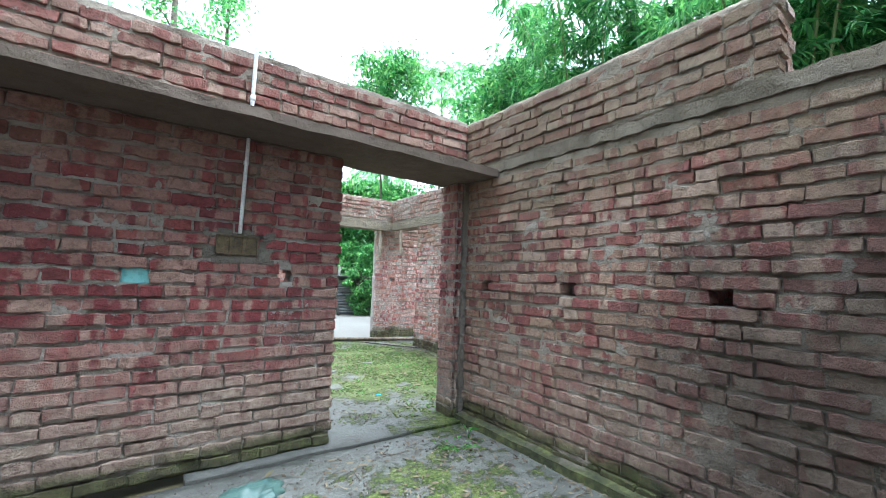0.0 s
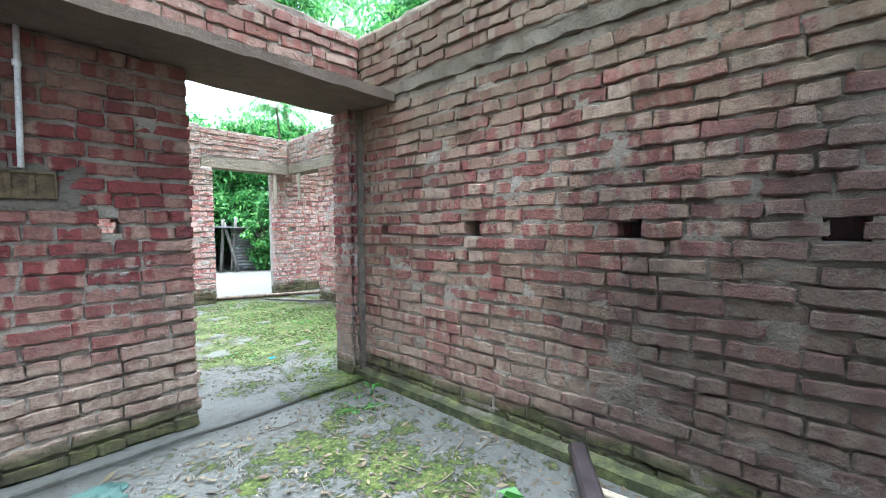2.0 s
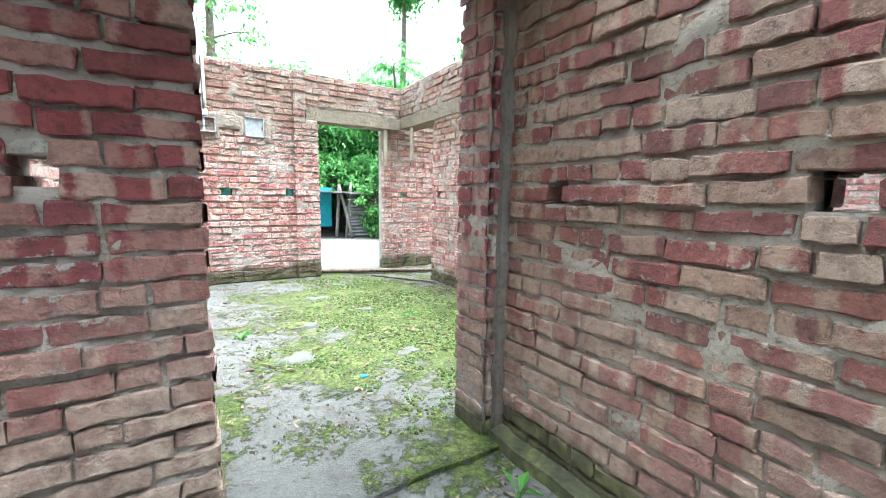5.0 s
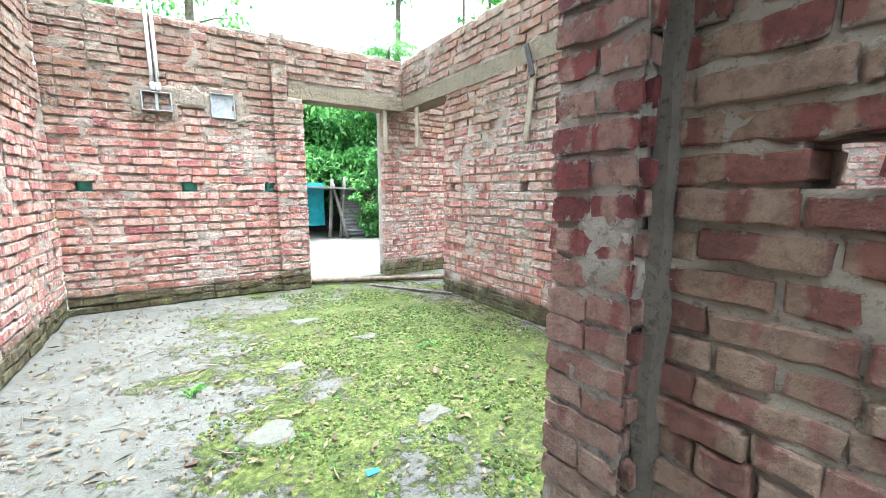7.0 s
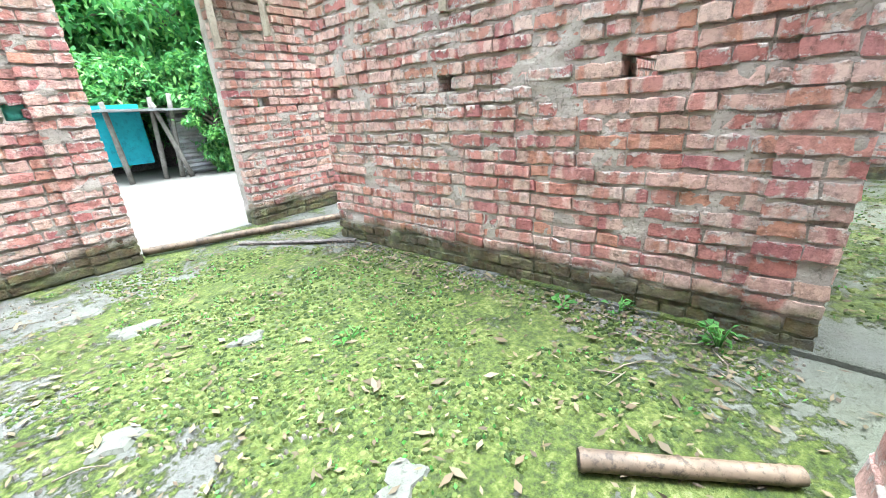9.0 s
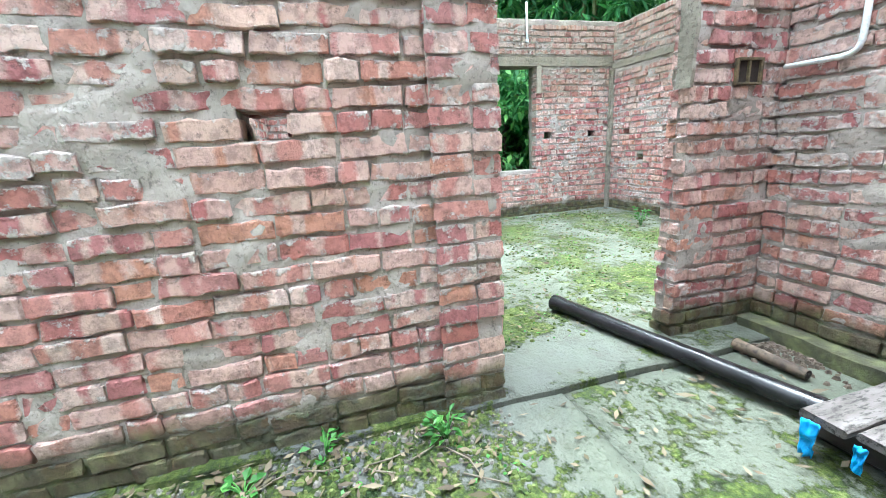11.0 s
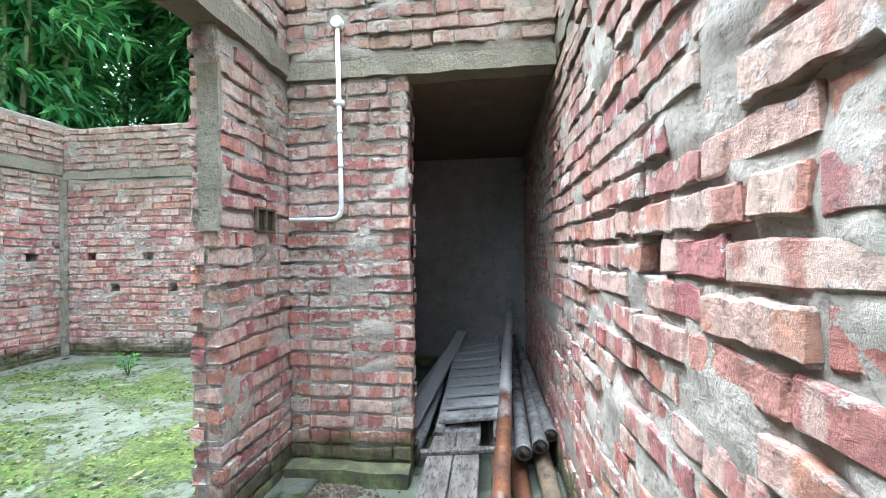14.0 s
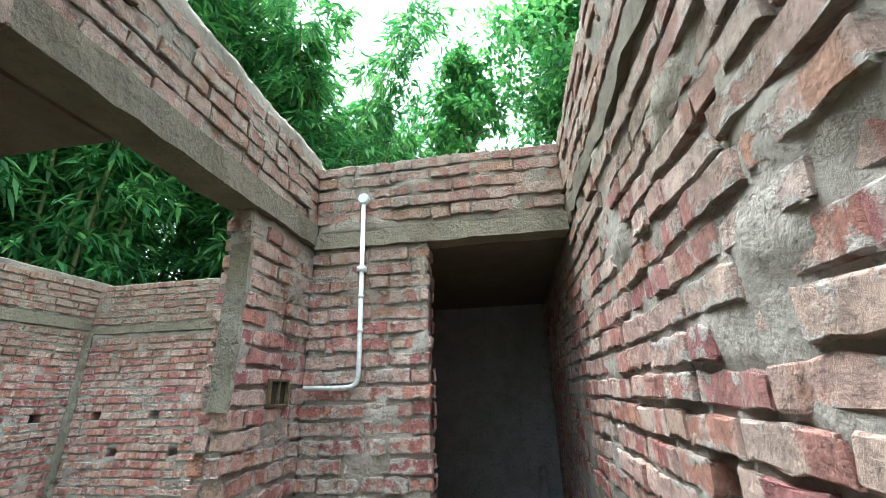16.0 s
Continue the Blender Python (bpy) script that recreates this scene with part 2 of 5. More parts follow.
def floor_material():
    n = Nodes("mossy_cement")
    col = n.mix(n.noise(2.2, 6.0), (0.118, 0.122, 0.112), (0.068, 0.072, 0.064))
    col = n.mix(n.ramp(n.noise(11.0, 7.0, rough=0.65), [(0.52, 0.0), (0.66, 0.65)]), col, (0.06, 0.055, 0.045))
    col = n.mix(n.ramp(n.noise(1.3, 5.0), [(0.55, 0.0), (0.68, 0.5)]), col, (0.09, 0.095, 0.09))

    def patch(cx, cy, rx, ry):
        sub = n.nt.nodes.new("ShaderNodeVectorMath")
        sub.operation = "SUBTRACT"
        n.nt.links.new(n.pos, sub.inputs[0])
        sub.inputs[1].default_value = (cx, cy, 0)
        mul = n.nt.nodes.new("ShaderNodeVectorMath")
        mul.operation = "MULTIPLY"
        n.nt.links.new(sub.outputs[0], mul.inputs[0])
        mul.inputs[1].default_value = (1 / rx, 1 / ry, 0)
        ln = n.nt.nodes.new("ShaderNodeVectorMath")
        ln.operation = "LENGTH"
        n.nt.links.new(mul.outputs[0], ln.inputs[0])
        return n.math("SUBTRACT", 1.25, ln.outputs["Value"])
    green = n.math("ADD", n.math("MAXIMUM", patch(6.4, 2.0, 2.6, 2.8), patch(3.7, 2.7, 0.9, 1.4)), n.math("SUBTRACT", n.noise(2.5, 6.0, rough=0.65), 0.5))
    col = n.mix(n.ramp(green, [(0.15, 0.0), (0.6, 0.6)]), col, n.mix(n.noise(9.0, 6.0, rough=0.7), (0.075, 0.092, 0.055), (0.14, 0.155, 0.11)))
    fine = n.math("MULTIPLY", n.math("SUBTRACT", n.noise(7.0, 8.0, rough=0.75), 0.5), 2.4)
    area = patch(3.35, 5.5, 1.45, 2.6)
    for p in (patch(5.0, 3.4, 0.4, 0.5), patch(1.4, 4.2, 0.5, 0.35), patch(4.1, 4.4, 0.35, 0.8)):
        area = n.math("MAXIMUM", area, n.math("MULTIPLY", p, 0.65))
    for p in (patch(2.1, 2.3, 0.7, 0.7), patch(2.45, 3.0, 0.35, 0.3), patch(5.7, 1.6, 2.2, 2.6), patch(7.2, 2.0, 1.9, 2.4)):
        area = n.math("MAXIMUM", area, n.math("MULTIPLY", p, 0.38))
    edge = n.math("ADD", n.math("ADD", area, fine), n.math("MULTIPLY", n.math("SUBTRACT", n.noise(1.6, 4.0), 0.5), 2.6))
    moss = n.ramp(n.math("ADD", edge, n.math("MULTIPLY", n.math("SUBTRACT", n.noise(22.0, 6.0, rough=0.7), 0.5), 1.6)), [(0.30, 0.0), (0.46, 0.95)])
    tone = n.math("ADD", n.math("MULTIPLY", n.noise(38.0, 6.0, rough=0.75), 0.6), n.math("MULTIPLY", n.noise(5.5, 6.0, rough=0.7), 0.4))
    col = n.mix(moss, col, n.ramp(tone, [(0.38, (0.006, 0.014, 0.002)), (0.46, (0.026, 0.044, 0.004)), (0.53, (0.062, 0.088, 0.010)), (0.60, (0.12, 0.135, 0.045)), (0.68, (0.17, 0.17, 0.12))]))
    specks = n.ramp(n.noise(60.0, 5.0, rough=0.7), [(0.60, 0.0), (0.68, 0.75)])
    col = n.mix(specks, col, (0.035, 0.032, 0.022))
    n.bump(n.math("ADD", n.noise(40.0, 8.0, rough=0.7), n.math("MULTIPLY", moss, 0.8)), 0.9, 0.02)
    return n.done(col, n.ramp(n.noise(1.8, 4.0), [(0.4, 0.55), (0.6, 0.9)]))


moss_floor = floor_material()


def soil_material():
    n = Nodes("pale_earth")
    col = n.mix(n.noise(0.8, 6.0), (0.15, 0.147, 0.135), (0.085, 0.082, 0.072))
    yard = n.math("ADD", n.math("MULTIPLY", n.axis(1), 0.25), n.math("SUBTRACT", n.noise(0.4, 5.0), 0.5))
    col = n.mix(n.ramp(n.math("SUBTRACT", yard, 1.2), [(0.2, 0.95), (0.5, 0.0)]), col, n.mix(n.noise(6.0, 5.0), (0.05, 0.055, 0.02), (0.12, 0.09, 0.05)))
    far = n.ramp(n.math("MULTIPLY", n.axis(1), 0.03), [(0.45, 0.0), (0.55, 0.9)])
    col = n.mix(far, col, (0.07, 0.11, 0.03))
    n.bump(n.noise(12.0, 6.0), 0.5, 0.02)
    return n.done(col, 0.95)


soil = soil_material()


def plain(name, a, b, scale=10.0, rough=0.6, metal=0.0, relief=0.2, stretch=None, stain=0.35, dust=None):
    """Mottled paint, wood or plastic with darker stains; dust: y below which pale dust lies on it."""
    n = Nodes(name)
    f = n.noise(scale, 5.0, stretch=stretch)
    fine = n.noise(scale * 3.7, 7.0, rough=0.7, stretch=stretch)
    n.bump(n.math("ADD", f, n.math("MULTIPLY", fine, 0.6)), relief, 0.004)
    col = n.mix(n.ramp(f, [(0.3, 0.0), (0.7, 1.0)]), a, b)
    col = n.mix(n.ramp(fine, [(0.50, 0.0), (0.62, stain)]), col, tuple(c * 0.3 for c in b))
    if dust:
        edge = n.math("ADD", n.axis(1), n.math("MULTIPLY", n.math("SUBTRACT", n.noise(5.0, 6.0, rough=0.7), 0.5), 1.4))
        col = n.mix(n.ramp(n.math("SUBTRACT", edge, dust), [(0.0, 0.8), (0.25, 0.0)]), col, n.mix(fine, (0.40, 0.40, 0.41), (0.22, 0.21, 0.21)))
    return n.done(col, rough, metal)


# ---- building blocks ----
def mesh_object(name, bm, material, parent=None):
    me = bpy.data.meshes.new(name)
    bm.to_mesh(me)
    bm.free()
    me.materials.append(material)
    ob = new(name, me)
    ob.parent = parent
    return ob


def part(name, bm, material, parent, label=""):
    ob = mesh_object(name, bm, material, parent)
    return tagged(ob, label) if label else ob


def add_box(bm, x0, x1, y0, y1, z0, z1, bevel=0.0, m=None):
    r = bmesh.ops.create_cube(bm, size=1)
    bmesh.ops.transform(bm, matrix=(m or Matrix()) @ Matrix.Translation(((x0 + x1) / 2, (y0 + y1) / 2, (z0 + z1) / 2)) @ Matrix.Diagonal((x1 - x0, y1 - y0, z1 - z0, 1)), verts=r["verts"])
    if bevel:
        es = list({e for v in r["verts"] for e in v.link_edges})
        bmesh.ops.bevel(bm, geom=es, offset=bevel, segments=2, affect="EDGES", profile=0.6)


def rough_block(name, x0, x1, y0, y1, z0, z1, material, label, step=0.12, wobble=0.006):
    """A cast concrete block with uneven arrises."""
    bm = bmesh.new()
    add_box(bm, x0, x1, y0, y1, z0, z1)
    for ax, size in ((0, x1 - x0), (1, y1 - y0), (2, z1 - z0)):
        n = int(size / step)
        for i in range(1, n):
            co, no = [0, 0, 0], [0, 0, 0]
            co[ax], no[ax] = (x0, y0, z0)[ax] + size * i / n, 1
            bmesh.ops.bisect_plane(bm, geom=bm.verts[:] + bm.edges[:] + bm.faces[:], plane_co=co, plane_no=no)
    for v in bm.verts:
        v.co += noise.noise_vector(v.co * 9) * wobble
    return tagged(mesh_object(name, bm, material), label, kind="structure")


COURSE = 0.080


def brick_template(length, rng):
    """One weathered brick: its face looks to -y, its body runs to y = 0.09 (scaled to depth). Also the place of each vertex on the face."""
    e = 0.008 / length
    nu = 8 if length > 0.2 else 5
    us = [0.0, e] + [(k + rng.uniform(-0.25, 0.25)) / (nu - 3) for k in range(1, nu - 3)] + [1 - e, 1.0]
    vs = (0, 0.085, 0.915, 1)
    h = 0.0665
    verts, faces, face_uv = [], [], []
    turn, bow = rng.gauss(0, 0.016), rng.uniform(-0.004, 0.004)
    chip = [rng.random() < 0.5 for _ in range(4)]
    lip = [[rng.uniform(-0.009, 0.0035) for _ in us] for _ in (0, 1)]
    for j, v in enumerate(vs):
        for i, u in enumerate(us):
            rim = i in (0, nu - 1) or j in (0, 3)
            corner = i in (0, nu - 1) and j in (0, 3)
            x = (u - 0.5) * length + rng.uniform(-1, 1) * (0.002 if 0 < i < nu - 1 else 0.005)
            z = (v - 0.5) * h + (lip[0][i] if j < 2 else lip[1][i]) * (-1 if j < 2 else 1) * (1.0 if j in (0, 3) else 0.7)
            y = rng.uniform(-0.0016, 0.0016) + (0.001 + rng.uniform(0, 0.005) if rim else 0) + turn * x + bow * (4 * (u - 0.5) ** 2)
            if corner and chip[(i > 0) + 2 * (j > 0)]:
                y += rng.uniform(0.004, 0.016)
                x *= 1 - rng.uniform(0.01, 0.03) / length
                z *= 0.80
            verts.append((x, y, z))
            face_uv.append((u * length, v))
    for j in range(3):
        for i in range(nu - 1):
            a = j * nu + i
            faces.append((a, a + 1, a + nu + 1, a + nu))
    ring = [i for i in range(nu)] + [j * nu + nu - 1 for j in range(1, 4)] + [3 * nu + i for i in range(nu - 2, -1, -1)] + [j * nu for j in range(2, 0, -1)]
    base = len(verts)
    for k in ring:
        x, y, z = verts[k]
        verts.append((x, 0.09, z))
        face_uv.append(face_uv[k])
    m = len(ring)
    for k in range(m):
        a, b = ring[k], ring[(k + 1) % m]
        faces.append((b, a, base + k, base + (k + 1) % m))
    return np.array(verts), faces, np.array(face_uv)


brick_rng = random.Random(5)
STRETCHERS = [brick_template(0.236, brick_rng) for _ in range(26)]
HEADERS = [brick_template(0.113, brick_rng) for _ in range(14)]
brick_meshes = {}


def face_map(me, face_uv):
    """Writes the place on the brick's face into a UV map."""
    layer = me.uv_layers.new(name="face")
    idx = np.empty(len(me.loops), dtype=np.int32)
    me.loops.foreach_get("vertex_index", idx)
    layer.data.foreach_set("uv", np.asarray(face_uv, dtype=np.float32)[idx].ravel())


def brick_mesh(kind, k, material):
    key = (kind, k, material.name)
    if key not in brick_meshes:
        vs, fs, fuv = (STRETCHERS if kind == "s" else HEADERS)[k]
        me = bpy.data.meshes.new("brick")
        me.from_pydata([tuple(v) for v in vs], [], fs)
        face_map(me, fuv)
        me.materials.append(material)
        me.shade_flat()
        brick_meshes[key] = me
    return brick_meshes[key]


def lay_bricks(face, length, top, gaps, rng, headers):
    """Courses of bricks with gaps cut out: yields u, z, length of each."""
    out = []
    for c in range(int((top + 0.02) / COURSE)):
        z = (c + 0.5) * COURSE
        if z > top - 0.03:
            break
        cuts = sorted((g[0], g[1]) for g in gaps if g[2] < z + 0.012 and g[3] > z - 0.012)
        spans, u = [], 0.0
        for a, b in cuts:
            if a > u:
                spans.append((u, a))
            u = max(u, b)
        if u < length:
            spans.append((u, length))
        for a, b in spans:
            u = a = a + (rng.uniform(-0.004, 0.016) if a > 0 else 0)
            b = b - (rng.uniform(-0.004, 0.016) if b < length else 0)
            first = True
            while u < b - 0.03:
                if first and c % 2:
                    l = 0.113
                else:
                    l = 0.113 if rng.random() < headers else 0.236 * rng.uniform(0.93, 1.04)
                first = False
                if b - u - l < 0.07:
                    l = min(b - u, 0.27)
                gap = 0.004 + rng.random() * 0.008
                if u + l > b - 0.03:
                    gap = 0.0
                out.append((u + l / 2 - gap / 2, z, l - gap))
                u += l
    return out


brick_jobs = []


def brick_wall(name, start, along, into, length, thick, top, openings, materials, mortars, label, bands=(), faces=(1, 1), headers=0.38, near=None, flush=None):
    """A brick wall. start: x, y of the foot of its front face; along, into: unit ways; openings and bands: u0, u1, z0, z1."""
    sx, sy = start
    seed = sum(ord(ch) * (i + 1) for i, ch in enumerate(name))
    gaps = list(openings) + list(bands)

    def world(u, d, z):
        return (sx + along[0] * u + into[0] * d, sy + along[1] * u + into[1] * d, z)
    ins = 0.016
    flush = flush or tuple(0.007 if m is mortar_pale else 0.002 for m in mortars)
    cuts = [(g[0] - (ins if g in openings else 0), g[1] + (ins if g in openings else 0), g[2], g[3]) for g in gaps]
    us = sorted({round(x, 4) for x in list(np.arange(0, length, 0.035)) + [length] + [min(max(c[k], 0), length) for c in cuts for k in (0, 1)]})
    zs = sorted({round(x, 4) for x in list(np.arange(0, top, 0.027)) + [top] + [min(max(c[k], 0), top) for c in cuts for k in (2, 3)]})
    us = [u for i, u in enumerate(us) if i == 0 or u - us[i - 1] > 0.002]
    zs = [z for i, z in enumerate(zs) if i == 0 or z - zs[i - 1] > 0.002]
    solid = np.ones((len(us) - 1, len(zs) - 1), bool)
    for i in range(len(us) - 1):
        for j in range(len(zs) - 1):
            um, zm = (us[i] + us[i + 1]) / 2, (zs[j] + zs[j + 1]) / 2
            if any(c[0] < um < c[1] and c[2] < zm < c[3] for c in cuts):
                solid[i, j] = False
    verts, polys, idx = [], [], {}

    def vert(i, j, s):
        key = (i, j, s)
        if key not in idx:
            u, z = us[i], zs[j]
            p = Vector(world(u, 0, z))
            bump = noise.noise(p * 6.5 + Vector((s * 7, 0, 0))) * 0.020 + noise.noise(p * 23) * 0.013 - 0.003 + flush[s]
            d = ins - bump if s == 0 else thick - ins + bump
            idx[key] = len(verts)
            verts.append(world(min(max(u, 0.006), length - 0.006), d, z))
        return idx[key]
    flip = along[0] * into[1] - along[1] * into[0] < 0

    def quad(*q):
        polys.append(tuple(reversed(q)) if flip else q)
    nu, nz = solid.shape
    for i in range(nu):
        for j in range(nz):
            if not solid[i, j]:
                continue
            quad(vert(i, j, 0), vert(i + 1, j, 0), vert(i + 1, j + 1, 0), vert(i, j + 1, 0))
            quad(vert(i, j, 1), vert(i, j + 1, 1), vert(i + 1, j + 1, 1), vert(i + 1, j, 1))
            if i == 0 or not solid[i - 1, j]:
                quad(vert(i, j, 0), vert(i, j + 1, 0), vert(i, j + 1, 1), vert(i, j, 1))
            if i == nu - 1 or not solid[i + 1, j]:
                quad(vert(i + 1, j, 0), vert(i + 1, j, 1), vert(i + 1, j + 1, 1), vert(i + 1, j + 1, 0))
            if j == 0 or not solid[i, j - 1]:
                quad(vert(i, j, 0), vert(i, j, 1), vert(i + 1, j, 1), vert(i + 1, j, 0))
            if j == nz - 1 or not solid[i, j + 1]:
                quad(vert(i, j + 1, 0), vert(i + 1, j + 1, 0), vert(i + 1, j + 1, 1), vert(i, j + 1, 1))
    me = bpy.data.meshes.new(name)
    me.from_pydata(verts, [], polys)
    me.materials.append(mortars[0])
    me.materials.append(mortars[1])
    ob = tagged(new(name, me), label, kind="structure")
    mid = thick / 2
    for p in me.polygons:
        p.use_smooth = True
        c = p.center
        if (c.x - sx) * into[0] + (c.y - sy) * into[1] > mid:
            p.material_index = 1
    brick_jobs.append((ob, seed, world, along, into, length, thick, top, gaps, materials, faces, headers, near))
    return ob


def place_bricks():
    for ob, seed, world, along, into, length, thick, top, gaps, materials, faces, headers, near in brick_jobs:
        rng = random.Random(seed)
        items = []
        for s in (0, 1):
            if not faces[s]:
                continue
            out = Vector((into[0], into[1], 0)) * (-1 if s == 0 else 1)
            xdir = Vector((0, 0, 1)).cross(out)
            rot = Matrix((xdir, -out, Vector((0, 0, 1)))).transposed()
            for u, z, l in lay_bricks(s, length, top, gaps, rng, headers):
                kind = "h" if l < 0.16 else "s"
                k = rng.randrange(14 if kind == "h" else 26)
                wave = noise.noise(Vector((u * 1.6, z * 3, seed))) * 0.010 + noise.noise(Vector((u * 5, z * 9, seed))) * 0.005
                d = rng.gauss(0, 0.0045)
                p = Vector(world(u, d if s == 0 else thick - d, z + wave + rng.gauss(0, 0.0025)))
                tilt = Euler((rng.gauss(0, 0.017), rng.gauss(0, 0.016), rng.gauss(0, 0.018))).to_matrix()
                scale = Matrix.Diagonal((l / (0.113 if kind == "h" else 0.236), (thick / 2 - 0.004) / 0.09, rng.uniform(0.92, 1.08)))
                m = Matrix.Translation(p) @ (rot @ tilt @ scale).to_4x4()
                q = near if near else p
                items.append(((p - Vector(q)).length, kind, k, s, m))
        items.sort(key=lambda it: it[0])
        for _, kind, k, s, m in items[:300]:
            b = new("brick", brick_mesh(kind, k, materials[s]))
            b.parent = ob
            b.matrix_world = m
        for s in (0, 1):
            rest = [it for it in items[300:] if it[3] == s]
            if not rest:
                continue
            V, F, T, o = [], [], [], 0
            for _, kind, k, _, m in rest:
                vs, fs, fuv = (STRETCHERS if kind == "s" else HEADERS)[k]
                a = np.array(m)
                V.append(vs @ a[:3, :3].T + a[:3, 3])
                F.extend([tuple(x + o for x in f) for f in fs])
                T.append(fuv)
                o += len(vs)
            me = bpy.data.meshes.new("brickwork")
            me.from_pydata(np.concatenate(V).tolist(), [], F)
            face_map(me, np.concatenate(T))
            me.materials.append(materials[s])
            me.shade_flat()
            r = new("brickwork", me)
            r.parent = ob
            tagged(r, kind="stuff")


# ---- structure ----
def structure():
    X, Y, NX, NY = (1, 0), (0, 1), (-1, 0), (0, -1)
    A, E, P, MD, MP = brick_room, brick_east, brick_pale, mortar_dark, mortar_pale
    LO, HI = 1.118, 1.222
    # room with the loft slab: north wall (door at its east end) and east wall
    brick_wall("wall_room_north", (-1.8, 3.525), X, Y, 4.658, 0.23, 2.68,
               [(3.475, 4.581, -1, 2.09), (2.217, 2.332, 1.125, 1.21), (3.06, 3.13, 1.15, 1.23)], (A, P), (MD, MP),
               "dark maroon brick wall with recessed mortar and a doorway", [(-1, 9, 2.09, 2.21)], near=(1.7, 3.5, 1.0))
    brick_wall("jamb_room_door", (2.752, 3.527), Y, X, 0.226, 0.028, 2.09, [], (A, A), (MD, MD), "brick jamb of the doorway", faces=(1, 0), headers=0.35)
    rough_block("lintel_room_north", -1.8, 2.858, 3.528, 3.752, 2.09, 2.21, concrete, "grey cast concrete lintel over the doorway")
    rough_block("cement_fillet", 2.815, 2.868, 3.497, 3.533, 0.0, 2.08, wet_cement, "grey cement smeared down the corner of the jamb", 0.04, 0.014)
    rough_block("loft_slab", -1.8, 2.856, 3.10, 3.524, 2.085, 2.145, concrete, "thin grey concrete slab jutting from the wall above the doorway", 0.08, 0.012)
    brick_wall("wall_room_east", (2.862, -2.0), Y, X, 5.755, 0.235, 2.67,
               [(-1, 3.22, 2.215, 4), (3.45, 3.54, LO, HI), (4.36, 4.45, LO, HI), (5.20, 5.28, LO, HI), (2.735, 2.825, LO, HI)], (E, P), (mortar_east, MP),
               "dark brown brick wall with putlog holes and a stepped top", [(-1, 9, 2.13, 2.215)], near=(2.9, 3.0, 1.2), flush=(0.003, 0.010))
    rough_block("lintel_room_east", 2.858, 3.10, -2.0, 3.75, 2.13, 2.215, wet_cement, "rough grey mortar bed along the brick wall", 0.05, 0.02)
    brick_wall("wall_room_west", (-1.8, -2.24), Y, NX, 6.0, 0.24, 2.68, [], (A, A), (MD, MD), "dark maroon brick wall", faces=(1, 0), near=(-1.8, 0, 1))
    brick_wall("wall_room_south", (-1.8, -2.0), X, NY, 4.66, 0.24, 2.2, [], (A, A), (MD, MD), "dark maroon brick wall", faces=(1, 0), near=(0, -2, 1))
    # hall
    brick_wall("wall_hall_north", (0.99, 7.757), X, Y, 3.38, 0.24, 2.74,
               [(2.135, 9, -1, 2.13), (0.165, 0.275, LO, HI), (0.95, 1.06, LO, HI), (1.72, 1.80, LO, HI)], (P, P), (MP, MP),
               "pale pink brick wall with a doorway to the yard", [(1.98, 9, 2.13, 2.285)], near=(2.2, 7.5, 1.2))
    rough_block("lintel_hall_north", 2.975, 4.366, 7.742, 7.995, 2.13, 2.285, pale_concrete, "pale cast concrete lintel over the yard doorway")
    brick_wall("pilaster_hall_north", (2.81, 7.712), X, Y, 0.315, 0.044, 2.77, [(0.165, 9, 2.13, 4)], (P, P), (MP, MP), "brick pilaster beside the yard doorway", faces=(1, 0), headers=0.5)
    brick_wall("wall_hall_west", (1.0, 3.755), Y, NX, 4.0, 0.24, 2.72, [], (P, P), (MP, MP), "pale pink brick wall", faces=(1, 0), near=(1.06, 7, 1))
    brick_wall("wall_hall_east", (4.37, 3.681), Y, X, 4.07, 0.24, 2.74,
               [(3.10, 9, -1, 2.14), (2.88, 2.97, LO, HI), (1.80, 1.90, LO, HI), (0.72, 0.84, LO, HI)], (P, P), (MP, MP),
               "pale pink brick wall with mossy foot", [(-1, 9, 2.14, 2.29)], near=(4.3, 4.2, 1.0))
    rough_block("lintel_hall_east", 4.362, 4.614, 3.69, 7.735, 2.14, 2.29, pale_concrete, "pale cast concrete lintel band")
    brick_wall("pilaster_hall_east", (4.342, 3.679), Y, X, 0.262, 0.028, 2.14, [], (P, P), (MP, MP), "brick pilaster at the end of the wall", faces=(1, 0), headers=0.5)
    brick_wall("wall_back_room_north", (4.15, 7.86), X, Y, 2.9, 0.24, 2.74, [(0.28, 0.38, LO, HI)], (P, P), (MP, MP), "pale pink brick wall", faces=(1, 0), near=(4.6, 7.8, 1))
    # opening to the far room: beam, pier and loft slab
    brick_wall("wall_far_room_west", (4.52, 1.97), Y, X, 1.705, 0.13, 2.70, [(0.684, 9, -1, 2.12)], (P, P), (MP, MP),
               "brick pier and parapet over a wide opening", [(-1, 9, 2.12, 2.25)], near=(4.52, 2.4, 1))
    rough_block("lintel_far_room_west", 4.505, 4.66, 2.10, 3.675, 2.12, 2.25, wet_cement, "weathered concrete beam over the wide opening", 0.08, 0.012)
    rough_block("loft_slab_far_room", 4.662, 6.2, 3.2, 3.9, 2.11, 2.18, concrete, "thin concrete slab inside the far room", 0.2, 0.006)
    # store
    brick_wall("wall_store_north", (4.518, 2.096), NX, NY, 1.418, 0.125, 2.63, [(0.672, 9, -1, 2.10)], (P, P), (MP, MP),
               "pale brick wall beside a dark store doorway", [(-1, 9, 2.10, 2.195)], near=(4.1, 2.2, 1.2))
